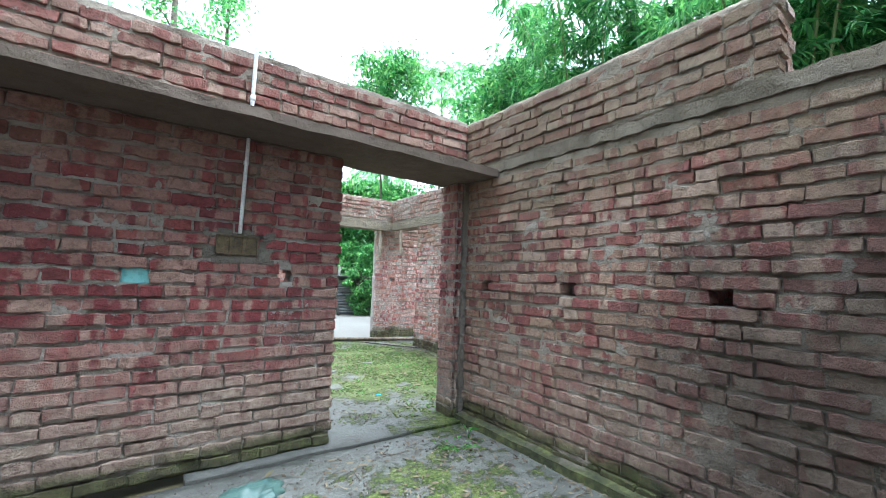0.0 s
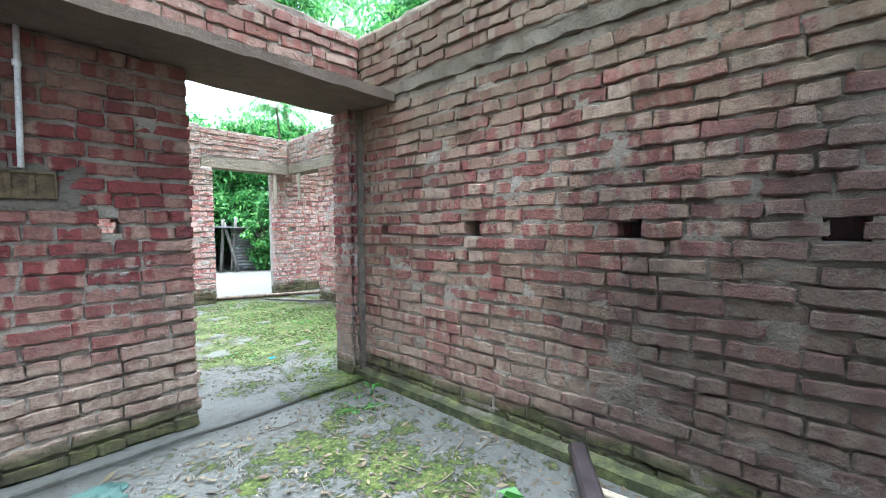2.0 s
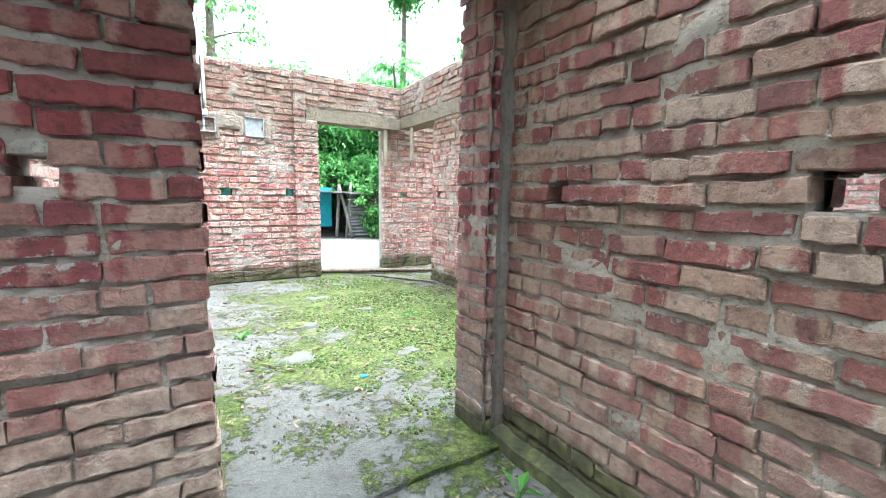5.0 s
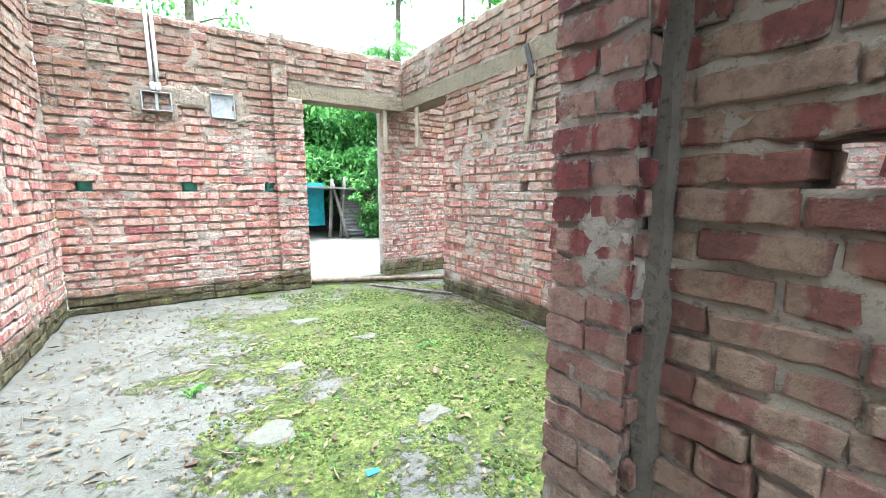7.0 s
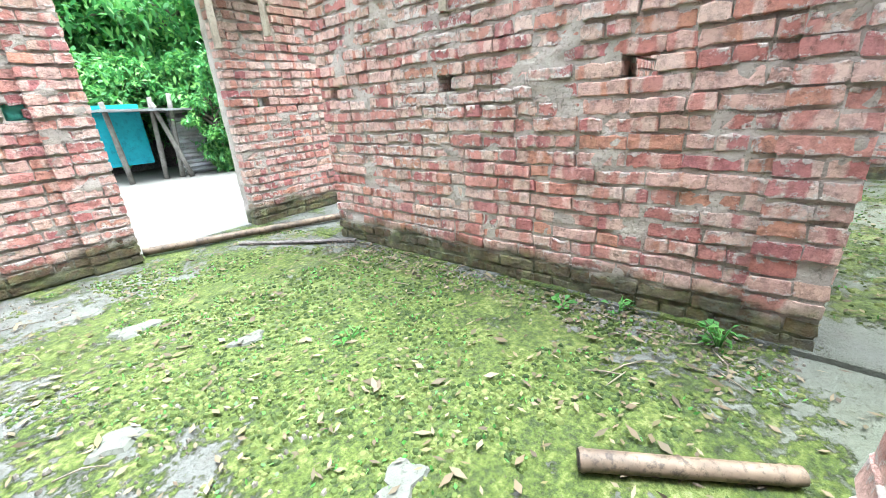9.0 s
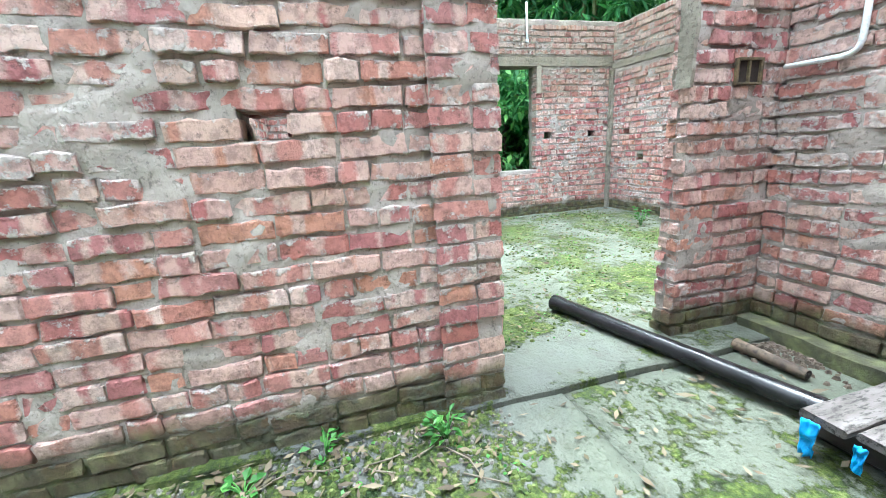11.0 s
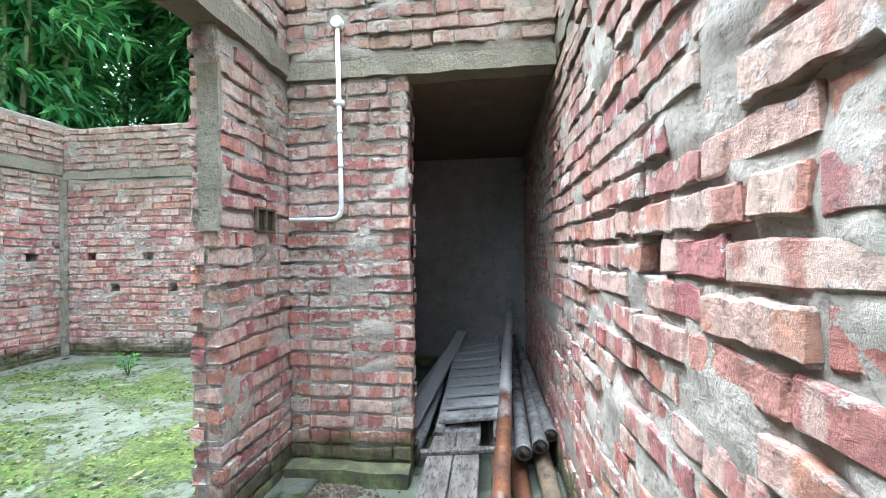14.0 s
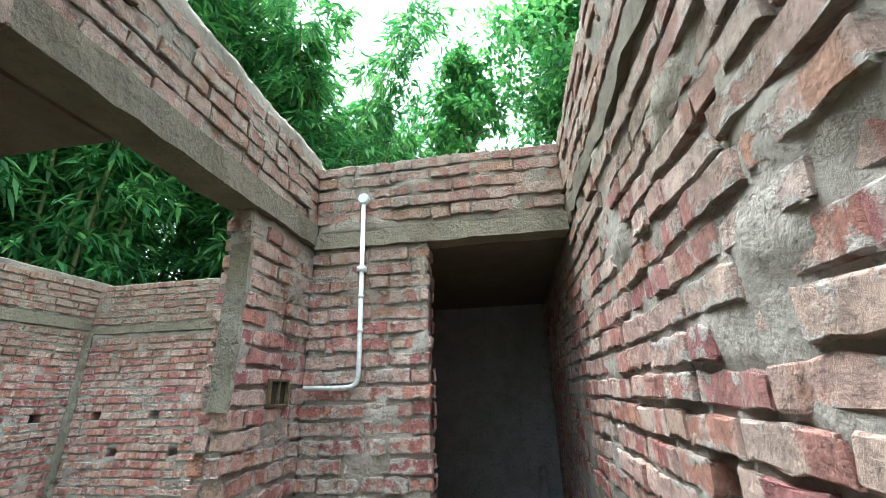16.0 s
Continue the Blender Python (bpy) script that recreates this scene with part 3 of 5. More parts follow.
    rough_block("lintel_store", 3.10, 4.516, 1.975, 2.104, 2.10, 2.195, pale_concrete, "mossy concrete lintel over the store doorway", 0.08, 0.01)
    rough_block("ledge_store", 3.86, 4.5, 2.100, 2.205, -0.02, 0.075, mortar_pale, "low mossy cement ledge at the foot of the store wall", 0.05, 0.012)
    rough_block("wall_store_south", 3.10, 4.65, -0.05, 0.1, -0.05, 2.1, plaster, "grey cement plastered wall", 0.3, 0.004)
    rough_block("wall_store_east", 4.52, 4.65, 0.1, 1.97, -0.05, 2.1, plaster, "grey cement plastered wall", 0.3, 0.004)
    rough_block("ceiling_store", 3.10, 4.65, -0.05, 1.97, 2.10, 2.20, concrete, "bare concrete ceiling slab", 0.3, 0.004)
    # far room
    brick_wall("wall_far_room_east", (8.335, -0.16), Y, X, 5.1, 0.24, 2.69,
               [(1.495, 2.75, 0.69, 2.10), (1.24, 1.34, LO, HI), (0.50, 0.60, LO, HI)], (P, P), (MP, MP),
               "pale brick wall with an empty window opening", [(-1, 9, 2.10, 2.22)], faces=(1, 0), near=(8.4, 1.2, 1.2))
    rough_block("lintel_far_room_east", 8.33, 8.575, -0.16, 4.94, 2.10, 2.22, pale_concrete, "weathered concrete lintel band")
    brick_wall("wall_far_room_south", (4.65, 0.08), X, NY, 3.685, 0.24, 2.64,
               [(3.28, 3.38, LO, HI), (2.555, 2.655, LO, HI), (1.83, 1.93, LO, HI), (2.985, 3.085, 0.76, 0.84), (2.26, 2.36, 0.76, 0.84)], (P, P), (MP, MP),
               "pale brick wall with rows of putlog holes", [(-1, 9, 2.05, 2.13)], faces=(1, 0), near=(7.5, 0.4, 1.2))
    rough_block("lintel_far_room_south", 4.65, 8.33, -0.155, 0.084, 2.05, 2.13, pale_concrete, "weathered concrete lintel band")
    rough_block("column_far_room", 8.27, 8.332, 0.084, 0.13, 0.0, 2.04, pale_concrete, "grey cement grouted corner column", 0.04, 0.016)
    brick_wall("wall_far_room_north", (4.612, 4.9), X, Y, 3.72, 0.24, 2.69, [], (P, P), (MP, MP), "pale brick wall", faces=(1, 0), near=(6, 5, 1))


def ground():
    bm = bmesh.new()
    bmesh.ops.create_grid(bm, x_segments=60, y_segments=60, size=400)
    for v in bm.verts:
        v.co.z = -0.06
    tagged(mesh_object("ground", bm, soil), "pale bare earth with weeds", kind="structure")

    def slab(name, x0, x1, y0, y1, z, label, step=0.09):
        bm = bmesh.new()
        nx, ny = max(2, int((x1 - x0) / step)), max(2, int((y1 - y0) / step))
        g = [[bm.verts.new((x0 + (x1 - x0) * i / nx, y0 + (y1 - y0) * j / ny, 0)) for j in range(ny + 1)] for i in range(nx + 1)]
        for i in range(nx):
            for j in range(ny):
                bm.faces.new((g[i][j], g[i + 1][j], g[i + 1][j + 1], g[i][j + 1]))
        for i in range(nx + 1):
            for j in range(ny + 1):
                v = g[i][j]
                if i in (0, nx) or j in (0, ny):
                    v.co.xy += Vector(noise.noise_vector(v.co * 5).xy) * 0.02
                v.co.z = z + noise.noise(v.co * 1.7) * 0.008 + noise.noise(v.co * 9) * 0.003
        rim = [e for e in bm.edges if e.is_boundary]
        ext = bmesh.ops.extrude_edge_only(bm, edges=rim)
        for v in ext["geom"]:
            if isinstance(v, bmesh.types.BMVert):
                v.co.z = -0.1
        for f in bm.faces:
            f.smooth = abs(f.normal.z) > 0.5
        bmesh.ops.recalc_face_normals(bm, faces=bm.faces)
        tagged(mesh_object(name, bm, moss_floor), label, kind="structure")
    slab("floor_room", -2.0, 2.9, -2.2, 3.43, -0.02, "grey cement floor strewn with litter and patches of moss")
    slab("floor_hall", 0.8, 4.5, 3.425, 8.0, 0.0, "grey cement floor grown over with green moss")
    slab("floor_corridor", 3.0, 4.32, 1.9, 3.42, -0.005, "wet grey cement floor")
    slab("floor_far_room", 4.325, 8.5, -0.1, 5.0, 0.025, "raised cement floor grown over with moss")
    slab("floor_store", 3.0, 4.6, 0.0, 1.897, -0.01, "dark cement floor of the store")
    slab("floor_back_room", 4.325, 7.0, 5.1, 8.0, 0.005, "cement floor of the back room")


structure()
ground()

# ---- materials of things ----
white_pvc = plain("white_pvc", (0.78, 0.80, 0.80), (0.60, 0.62, 0.62), 14.0, 0.35)
rust = plain("rusty_steel", (0.17, 0.13, 0.07), (0.06, 0.045, 0.03), 30.0, 0.8)
box_metal = plain("galvanised_box", (0.46, 0.50, 0.53), (0.31, 0.33, 0.34), 20.0, 0.5)
black_pipe_mat = plain("black_pipe", (0.007, 0.007, 0.008), (0.018, 0.017, 0.018), 12.0, 0.24)
old_wood = plain("grey_weathered_wood", (0.13, 0.118, 0.11), (0.045, 0.038, 0.034), 13.0, 0.85, 0.0, 0.9, (1.6, 0.45, 1.6), stain=0.85, dust=1.7)
pale_wood = plain("pale_wood", (0.40, 0.35, 0.27), (0.26, 0.22, 0.165), 12.0, 0.8, 0.0, 0.4)
brown_bamboo = plain("brown_bamboo", (0.135, 0.055, 0.028), (0.04, 0.022, 0.016), 9.0, 0.42, 0.0, 0.5, stain=0.75, dust=1.75)
tan_bamboo = plain("tan_bamboo", (0.17, 0.125, 0.085), (0.05, 0.038, 0.03), 9.0, 0.6, 0.0, 0.5, stain=0.7)
grey_bamboo = plain("grey_bamboo", (0.20, 0.195, 0.195), (0.06, 0.052, 0.05), 8.0, 0.75, 0.0, 0.6, stain=0.7)
# Near-black stands in for the shade inside hollow ends and the open box.
hollow_shade = plain("hollow_shade", (0.02, 0.018, 0.015), (0.04, 0.03, 0.025), 20.0, 0.9)
blue_cloth = plain("blue_cloth", (0.03, 0.30, 0.62), (0.02, 0.18, 0.42), 18.0, 0.7)
teal_sheet = plain("teal_sheet", (0.07, 0.36, 0.32), (0.12, 0.44, 0.38), 12.0, 0.5)
corrugated = plain("corrugated_iron", (0.40, 0.42, 0.44), (0.22, 0.20, 0.19), 3.0, 0.5, 0.5, 0.2)
wet_timber = plain("black_wet_timber", (0.02, 0.016, 0.018), (0.05, 0.04, 0.04), 10.0, 0.35)


def leaf_material(name, stops, rough=0.45, through=0.45):
    n = Nodes(name)
    r = n.random()
    col = n.ramp(n.math("ADD", n.math("MULTIPLY", r, 0.7), n.math("MULTIPLY", n.noise(0.6, 3.0), 0.3)), stops)
    n.done(col, rough, 0.0, 0.4)
    t = n.nt.nodes.new("ShaderNodeBsdfTranslucent")
    n.nt.links.new(col, t.inputs["Color"])
    mx = n.nt.nodes.new("ShaderNodeMixShader")
    mx.inputs[0].default_value = through
    n.nt.links.new(n.bsdf.outputs[0], mx.inputs[1])
    n.nt.links.new(t.outputs[0], mx.inputs[2])
    n.nt.links.new(mx.outputs[0], n.nt.nodes["Material Output"].inputs["Surface"])
    return n.m


bamboo_leaf = leaf_material("bamboo_leaf", [(0.1, (0.04, 0.14, 0.05)), (0.5, (0.09, 0.28, 0.08)), (0.9, (0.23, 0.47, 0.12))])
tree_leaf = leaf_material("tree_leaf", [(0.1, (0.05, 0.18, 0.06)), (0.5, (0.11, 0.32, 0.09)), (0.9, (0.26, 0.50, 0.13))])
weed_leaf = leaf_material("weed_leaf", [(0.1, (0.04, 0.14, 0.03)), (0.6, (0.08, 0.24, 0.045)), (0.9, (0.15, 0.33, 0.08))])
dry_leaf = leaf_material("dry_leaf", [(0.1, (0.04, 0.03, 0.022)), (0.35, (0.10, 0.075, 0.045)), (0.55, (0.17, 0.14, 0.09)), (0.75, (0.06, 0.048, 0.03)), (0.95, (0.16, 0.15, 0.05))], 0.8, 0.1)
bark = plain("bark", (0.20, 0.17, 0.13), (0.09, 0.08, 0.06), 8.0, 0.9, 0.0, 0.7)
culm_green = plain("bamboo_culm", (0.12, 0.17, 0.06), (0.20, 0.20, 0.09), 3.0, 0.5)


# ---- small builders ----
def tube(bm, pts, radii, seg=10, cap=True):
    """Sweeps a ring along points; radii: one number or one a point."""
    pts = [Vector(p) for p in pts]
    if not isinstance(radii, (list, tuple)):
        radii = [radii] * len(pts)
    rings = []
    side = None
    for i, p in enumerate(pts):
        d = (pts[min(i + 1, len(pts) - 1)] - pts[max(i - 1, 0)]).normalized()
        if side is None:
            side = d.orthogonal().normalized()
        side = (side - d * side.dot(d)).normalized()
        up = d.cross(side)
        rings.append([bm.verts.new(p + (side * math.cos(a) + up * math.sin(a)) * radii[i]) for a in (2 * math.pi * k / seg for k in range(seg))])
    for a, b in zip(rings, rings[1:]):
        for k in range(seg):
            f = bm.faces.new((a[k], a[(k + 1) % seg], b[(k + 1) % seg], b[k]))
            f.smooth = True
    if cap:
        bm.faces.new(list(reversed(rings[0])))
        bm.faces.new(rings[-1])


def along(a, b, n):
    a, b = Vector(a), Vector(b)
    return [a.lerp(b, i / (n - 1)) for i in range(n)]


def thing(name, label, category, group=""):
    return tagged(new(name), label, category, group)


def bamboo_pole(a, b, r, material, label, category="bamboo pole", group=""):
    """A cut bamboo pole with swollen nodes and hollow ends."""
    ob = thing("bamboo_pole", label, category, group)
    a, b = Vector(a), Vector(b)
    length = (b - a).length
    d = (b - a) / length
    pts, rad = [], []
    s, k = 0.0, 0
    while s < length:
        for o, f in ((0, 1.0), (0.012, 1.13), (0.024, 1.0)):
            if s + o < length:
                pts.append(a + d * (s + o) + noise.noise_vector(a + d * s) * 0.004)
                rad.append(r * f * (1 - 0.18 * s / length))
        s += 0.27 + 0.05 * noise.noise(Vector((k, r * 90, 3)))
        k += 1
    pts.append(b)
    rad.append(r * 0.82)
    bm = bmesh.new()
    tube(bm, pts, rad, 12, False)
    part("culm", bm, material, ob)
    for p, q, rr in ((a, d, r), (b, -d, r * 0.82)):
        bm = bmesh.new()
        tube(bm, [p, p - q * 0.001, p + q * 0.05, p + q * 0.052], [rr, rr * 0.62, rr * 0.6, 0.001], 12, False)
        part("hollow_end", bm, hollow_shade, ob, "hollow cut end with shade painted inside")
    return ob


def plank(name, a, b, width, thick, material, label, category, group="", up=(0, 0, 1)):
    """A sawn board from a to b, its edges worn."""
    a, b = Vector(a), Vector(b)
    d = (b - a).normalized()
    side = d.cross(Vector(up)).normalized()
    top = side.cross(d)
    bm = bmesh.new()
    n = max(3, int((b - a).length / 0.07))
    rows = []
    for i in range(n + 1):
        p = a.lerp(b, i / n)
        w = width / 2 + noise.noise(p * 14) * width * 0.04
        c = thick * 0.2
        prof = ((-w + c, 0), (w - c, 0), (w, c), (w, thick - c), (w - c, thick), (-w + c, thick), (-w, thick - c), (-w, c))
        rows.append([bm.verts.new(p + side * u + top * v + noise.noise_vector(p * 23 + Vector((u * 30, v * 30, 0))) * 0.003) for u, v in prof])
    for r0, r1 in zip(rows, rows[1:]):
        for k in range(8):
            bm.faces.new((r0[k], r0[(k + 1) % 8], r1[(k + 1) % 8], r1[k]))
    bm.faces.new(list(reversed(rows[0])))
    bm.faces.new(rows[-1])
    bmesh.ops.recalc_face_normals(bm, faces=bm.faces)
    return tagged(mesh_object(name, bm, material), label, category, group)


def leaves(points, ways, length, width, rng, droop=0.3):
    """Arrays of leaf blades: a folded four-cornered blade at each point, pointing along ways."""
    n = len(points)
    d = ways / np.linalg.norm(ways, axis=1)[:, None]
    side = np.cross(d, rng.normal(size=(n, 3)) * 0.35 + np.array([0, 0, 1.0]))
    side /= np.linalg.norm(side, axis=1)[:, None] + 1e-6
    l = length * rng.uniform(0.6, 1.25, (n, 1))
    w = width * rng.uniform(0.7, 1.2, (n, 1))
    tip = points + d * l + np.array([0, 0, -1.0]) * l * droop
    mid = points + d * l * 0.45
    v = np.stack([points, mid + side * w / 2, tip, mid - side * w / 2], 1).reshape(-1, 3)
    f = np.arange(n * 4).reshape(-1, 4)
    return v, f


def leaf_object(name, v, f, material, parent=None):
    me = bpy.data.meshes.new(name)
    me.from_pydata(v.tolist(), [], f.tolist())
    me.materials.append(material)
    ob = new(name, me)
    ob.parent = parent
    return ob


# ---- fittings of the room ----
def conduit(name, runs, r, label, clips=()):
    ob = thing(name, label, "conduit")
    for run in runs:
        bm = bmesh.new()
        tube(bm, run, r, 12)
        part("pipe", bm, white_pvc, ob)
    for p, q, rr in clips:
        bm = bmesh.new()
        p, q = Vector(p), Vector(q)
        tube(bm, [p, p.lerp(q, 0.1), p.lerp(q, 0.9), q], [rr * 0.85, rr, rr, rr * 0.85], 14)
        part("coupling", bm, white_pvc, ob)
    return ob


def wall_box(x0, x1, z0, z1, y, modules, label, depth=0.05):
    """An empty switch box let into a wall that faces -y."""
    ob = thing("switch_box", label, "switch box")
    t = 0.010
    bm = bmesh.new()
    add_box(bm, x0, x1, y, y + 0.004, z0, z1)
    part("back_plate", bm, rust if modules > 2 else box_metal, ob)
    for n, b in (("rim", (x0, x1, y - depth, y + 0.004, z0 - t, z0)), ("rim", (x0, x1, y - depth, y + 0.004, z1, z1 + t)),
                 ("rim", (x0 - t, x0, y - depth, y + 0.004, z0 - t, z1 + t)), ("rim", (x1, x1 + t, y - depth, y + 0.004, z0 - t, z1 + t))):
        bm = bmesh.new()
        add_box(bm, *b, 0.003)
        part(n, bm, rust if modules > 2 else box_metal, ob)
    for k in range(1, modules):
        x = x0 + (x1 - x0) * k / modules
        bm = bmesh.new()
        add_box(bm, x - 0.012, x + 0.012, y - depth * 0.8, y, z0, z1, 0.003)
        for s in (-0.02, 0.02):
            tube(bm, [(x + s, y - depth * 0.3, (z0 + z1) / 2), (x + s, y - depth, (z0 + z1) / 2)], 0.006, 8)
        part("bracket", bm, rust if modules > 2 else box_metal, ob)
    return ob


def cement_patch(name, x0, x1, z0, z1, y, material, hole, label):
    """Cement daubed on a wall facing -y round a box, with a ragged outline."""
    bm = bmesh.new()
    nx, nz = max(4, int((x1 - x0) / 0.025)), max(4, int((z1 - z0) / 0.025))
    for i in range(nx):
        for j in range(nz):
            xa, xb = x0 + (x1 - x0) * i / nx, x0 + (x1 - x0) * (i + 1) / nx
            za, zb = z0 + (z1 - z0) * j / nz, z0 + (z1 - z0) * (j + 1) / nz
            xm, zm = (xa + xb) / 2, (za + zb) / 2
            if any(h[0] < xm < h[1] and h[2] < zm < h[3] for h in hole):
                continue
            edge = min(xm - x0, x1 - xm, zm - z0, z1 - zm)
            if edge < 0.05 and noise.noise(Vector((xm * 17, zm * 17, 1))) > edge * 9 - 0.05:
                continue
            bm.faces.new([bm.verts.new((x, 0, z)) for x, z in ((xa, za), (xb, za), (xb, zb), (xa, zb))])
    bmesh.ops.remove_doubles(bm, verts=bm.verts, dist=0.0005)
    for v in bm.verts:
        v.co.y = y - 0.007 + noise.noise(v.co * 21) * 0.004 + (0.011 if v.is_boundary else 0)
    for f in bm.faces:
        f.smooth = True
    return tagged(mesh_object(name, bm, material), label, "cement patch")


conduit("electrical_conduit", [along((0.99, 3.505, 1.455), (1.0, 3.505, 2.08), 5)], 0.012, "white plastic conduit running down to a switch box",
        [((0.995, 3.505, 1.9), (0.996, 3.505, 1.93), 0.016)])
conduit("electrical_conduit", [along((1.005, 3.505, 2.16), (1.012, 3.505, 2.86), 5)], 0.013, "white plastic conduit with round junction above the loft slab",
        [((1.005, 3.50, 2.165), (1.005, 3.50, 2.215), 0.03), ((1.008, 3.505, 2.34), (1.008, 3.505, 2.37), 0.018)])
cement_patch("cement_patch", 0.79, 1.21, 1.26, 1.48, 3.518, wet_cement, [(0.87, 1.095, 1.325, 1.43)], "dark cement daubed round a switch box on the brick wall")
wall_box(0.87, 1.095, 1.325, 1.43, 3.515, 3, "rusty three-gang metal switch box set in cement", 0.012)


def cloth_heap():
    bm = bmesh.new()
    bmesh.ops.create_icosphere(bm, subdivisions=4, radius=1)
    for v in bm.verts:
        d = v.co.normalized()
        fold = abs(noise.noise(d * 2.2)) * 0.5 + abs(noise.noise(d * 5)) * 0.22
        r = 0.75 + fold
        v.co = Vector((d.x * 0.2 * r, d.y * 0.13 * r, max(d.z, -0.05) * 0.085 * (0.6 + fold)))
    for f in bm.faces:
        f.smooth = True
    ob = mesh_object("plastic_sack", bm, plain("dusty_teal", (0.03, 0.075, 0.068), (0.065, 0.11, 0.095), 14.0, 0.5))
    ob.matrix_world = pose(1.07, 3.12, -0.03, 0, 0, 10)
    tagged(ob, "crumpled dusty teal plastic sack on the floor by the wall", "sack")


cloth_heap()


def plinth():
    bm = bmesh.new()
    n = 60
    rows = []
    for i in range(n + 1):
        y = -2 + 5.5 * i / n
        w = 0.075 + noise.noise(Vector((y * 5, 0, 0))) * 0.02
        h = 0.035 + noise.noise(Vector((y * 7, 4, 0))) * 0.012
        rows.append([bm.verts.new(p) for p in ((2.87, y, h + 0.012), (2.862 - w * 0.4, y, h + 0.006), (2.862 - w, y, h), (2.862 - w - 0.006, y, -0.06))])
    for a, b in zip(rows, rows[1:]):
        for k in range(3):
            bm.faces.new((a[k], a[k + 1], b[k + 1], b[k]))
    bmesh.ops.recalc_face_normals(bm, faces=bm.faces)
    tagged(mesh_object("plinth", bm, wet_cement), "low broken cement ledge along the foot of the brick wall", kind="structure")


plinth()
plank("wooden_post", (2.80, 1.69, 0.05), (2.28, 1.33, -0.01), 0.085, 0.06, wet_timber, "black wet timber post lying on the littered floor", "post")
plank("wooden_batten", (2.63, 1.60, 0.0), (2.68, 1.15, -0.005), 0.045, 0.025, pale_wood, "pale wooden batten lying beside the wet timber post", "batten")



def weed(name, x, y, z, blades, length, width, spread, rng_seed, material, label, stems=True, lift=1.0):
    rng = np.random.default_rng(rng_seed)
    ob = thing(name, label, "plant")
    a = rng.uniform(0, 2 * math.pi, blades)
    base = np.stack([np.cos(a) * spread * rng.uniform(0.1, 0.6, blades), np.sin(a) * spread * rng.uniform(0.1, 0.6, blades), rng.uniform(0.2, 1.0, blades) * lift * length], 1)
    d = np.stack([np.cos(a), np.sin(a), rng.uniform(0.1, 1.0, blades)], 1)
    v, f = leaves(base, d, length, width, rng, 0.35)
    leaf_object("foliage", v, f, material, ob)
    for b in base[:: max(1, blades // 7)]:
        bm = bmesh.new()
        tube(bm, [(0, 0, -0.02), (b[0] * 0.5, b[1] * 0.5, b[2] * 0.6), tuple(b)], 0.003, 5)
        part("stem", bm, weed_leaf, ob)
    ob.matrix_world = pose(x, y, z)
    return ob


weed("weed", 2.62, 3.12, -0.02, 3, 0.12, 0.045, 0.06, 3, weed_leaf, "broad-leaved green weed growing at the foot of the wall")
weed("weed", 2.45, 3.02, -0.02, 30, 0.04, 0.016, 0.3, 4, weed_leaf, "low dark tangle of weeds on the cement floor")
weed("weed", 2.27, 1.81, -0.02, 2, 0.17, 0.07, 0.05, 5, weed_leaf, "young plant with one broad bright green leaf")

# ---- fittings of the hall ----
wall_box(1.69, 1.905, 1.875, 2.03, 7.77, 2, "shallow galvanised meter box set in cement", 0.05)
wall_box(2.245, 2.44, 1.86, 2.08, 7.752, 1, "grey cement filled meter box on the brick wall", 0.02)
cement_patch("cement_patch", 1.60, 2.56, 1.80, 2.14, 7.752, mortar_pale, [(1.68, 1.915, 1.865, 2.04), (2.235, 2.45, 1.85, 2.09), (1.95, 2.18, 1.79, 1.93)], "grey cement daubed round two meter boxes")
conduit("electrical_conduit", [along((1.775, 7.735, 2.05), (1.765, 7.735, 3.2), 5), along((1.82, 7.735, 2.05), (1.81, 7.735, 3.2), 5)], 0.016, "pair of white plastic conduits rising from the meter box",
        [((1.775, 7.735, 2.05), (1.775, 7.735, 2.12), 0.022), ((1.82, 7.735, 2.05), (1.82, 7.735, 2.12), 0.022)])
conduit("electrical_conduit", [along((4.35, 5.30, 2.56), (4.35, 5.30, 2.95), 4)], 0.013, "short white conduit on the parapet", [((4.35, 5.30, 2.55), (4.35, 5.30, 2.58), 0.02)])
plank("wooden_batten", (4.345, 5.49, 1.53), (4.35, 5.42, 2.10), 0.055, 0.02, pale_wood, "pale wooden batten hanging on the brick wall", "batten", up=(-1, 0, 0))
plank("wooden_batten", (4.33, 5.42, 2.02), (4.335, 5.50, 2.27), 0.045, 0.02, wet_timber, "black charred batten stuck under the lintel", "batten", up=(-1, 0, 0))
plank("wooden_batten", (4.40, 7.40, 1.66), (4.40, 7.41, 2.13), 0.085, 0.025, pale_wood, "grey formwork board under the concrete lintel", "batten", up=(-1, 0, 0))
plank("wooden_batten", (4.135, 7.80, 1.6), (4.135, 7.80, 2.125), 0.06, 0.03, pale_wood, "grey formwork board at the door jamb", "batten", up=(0, -1, 0))
bamboo_pole((3.17, 7.87, 0.045), (4.95, 7.10, 0.05), 0.035, tan_bamboo, "weathered bamboo pole lying across the yard doorway")
plank("wooden_batten", (3.75, 7.40, 0.008), (4.33, 6.55, 0.008), 0.05, 0.02, old_wood, "dark batten lying on the mossy floor", "batten")

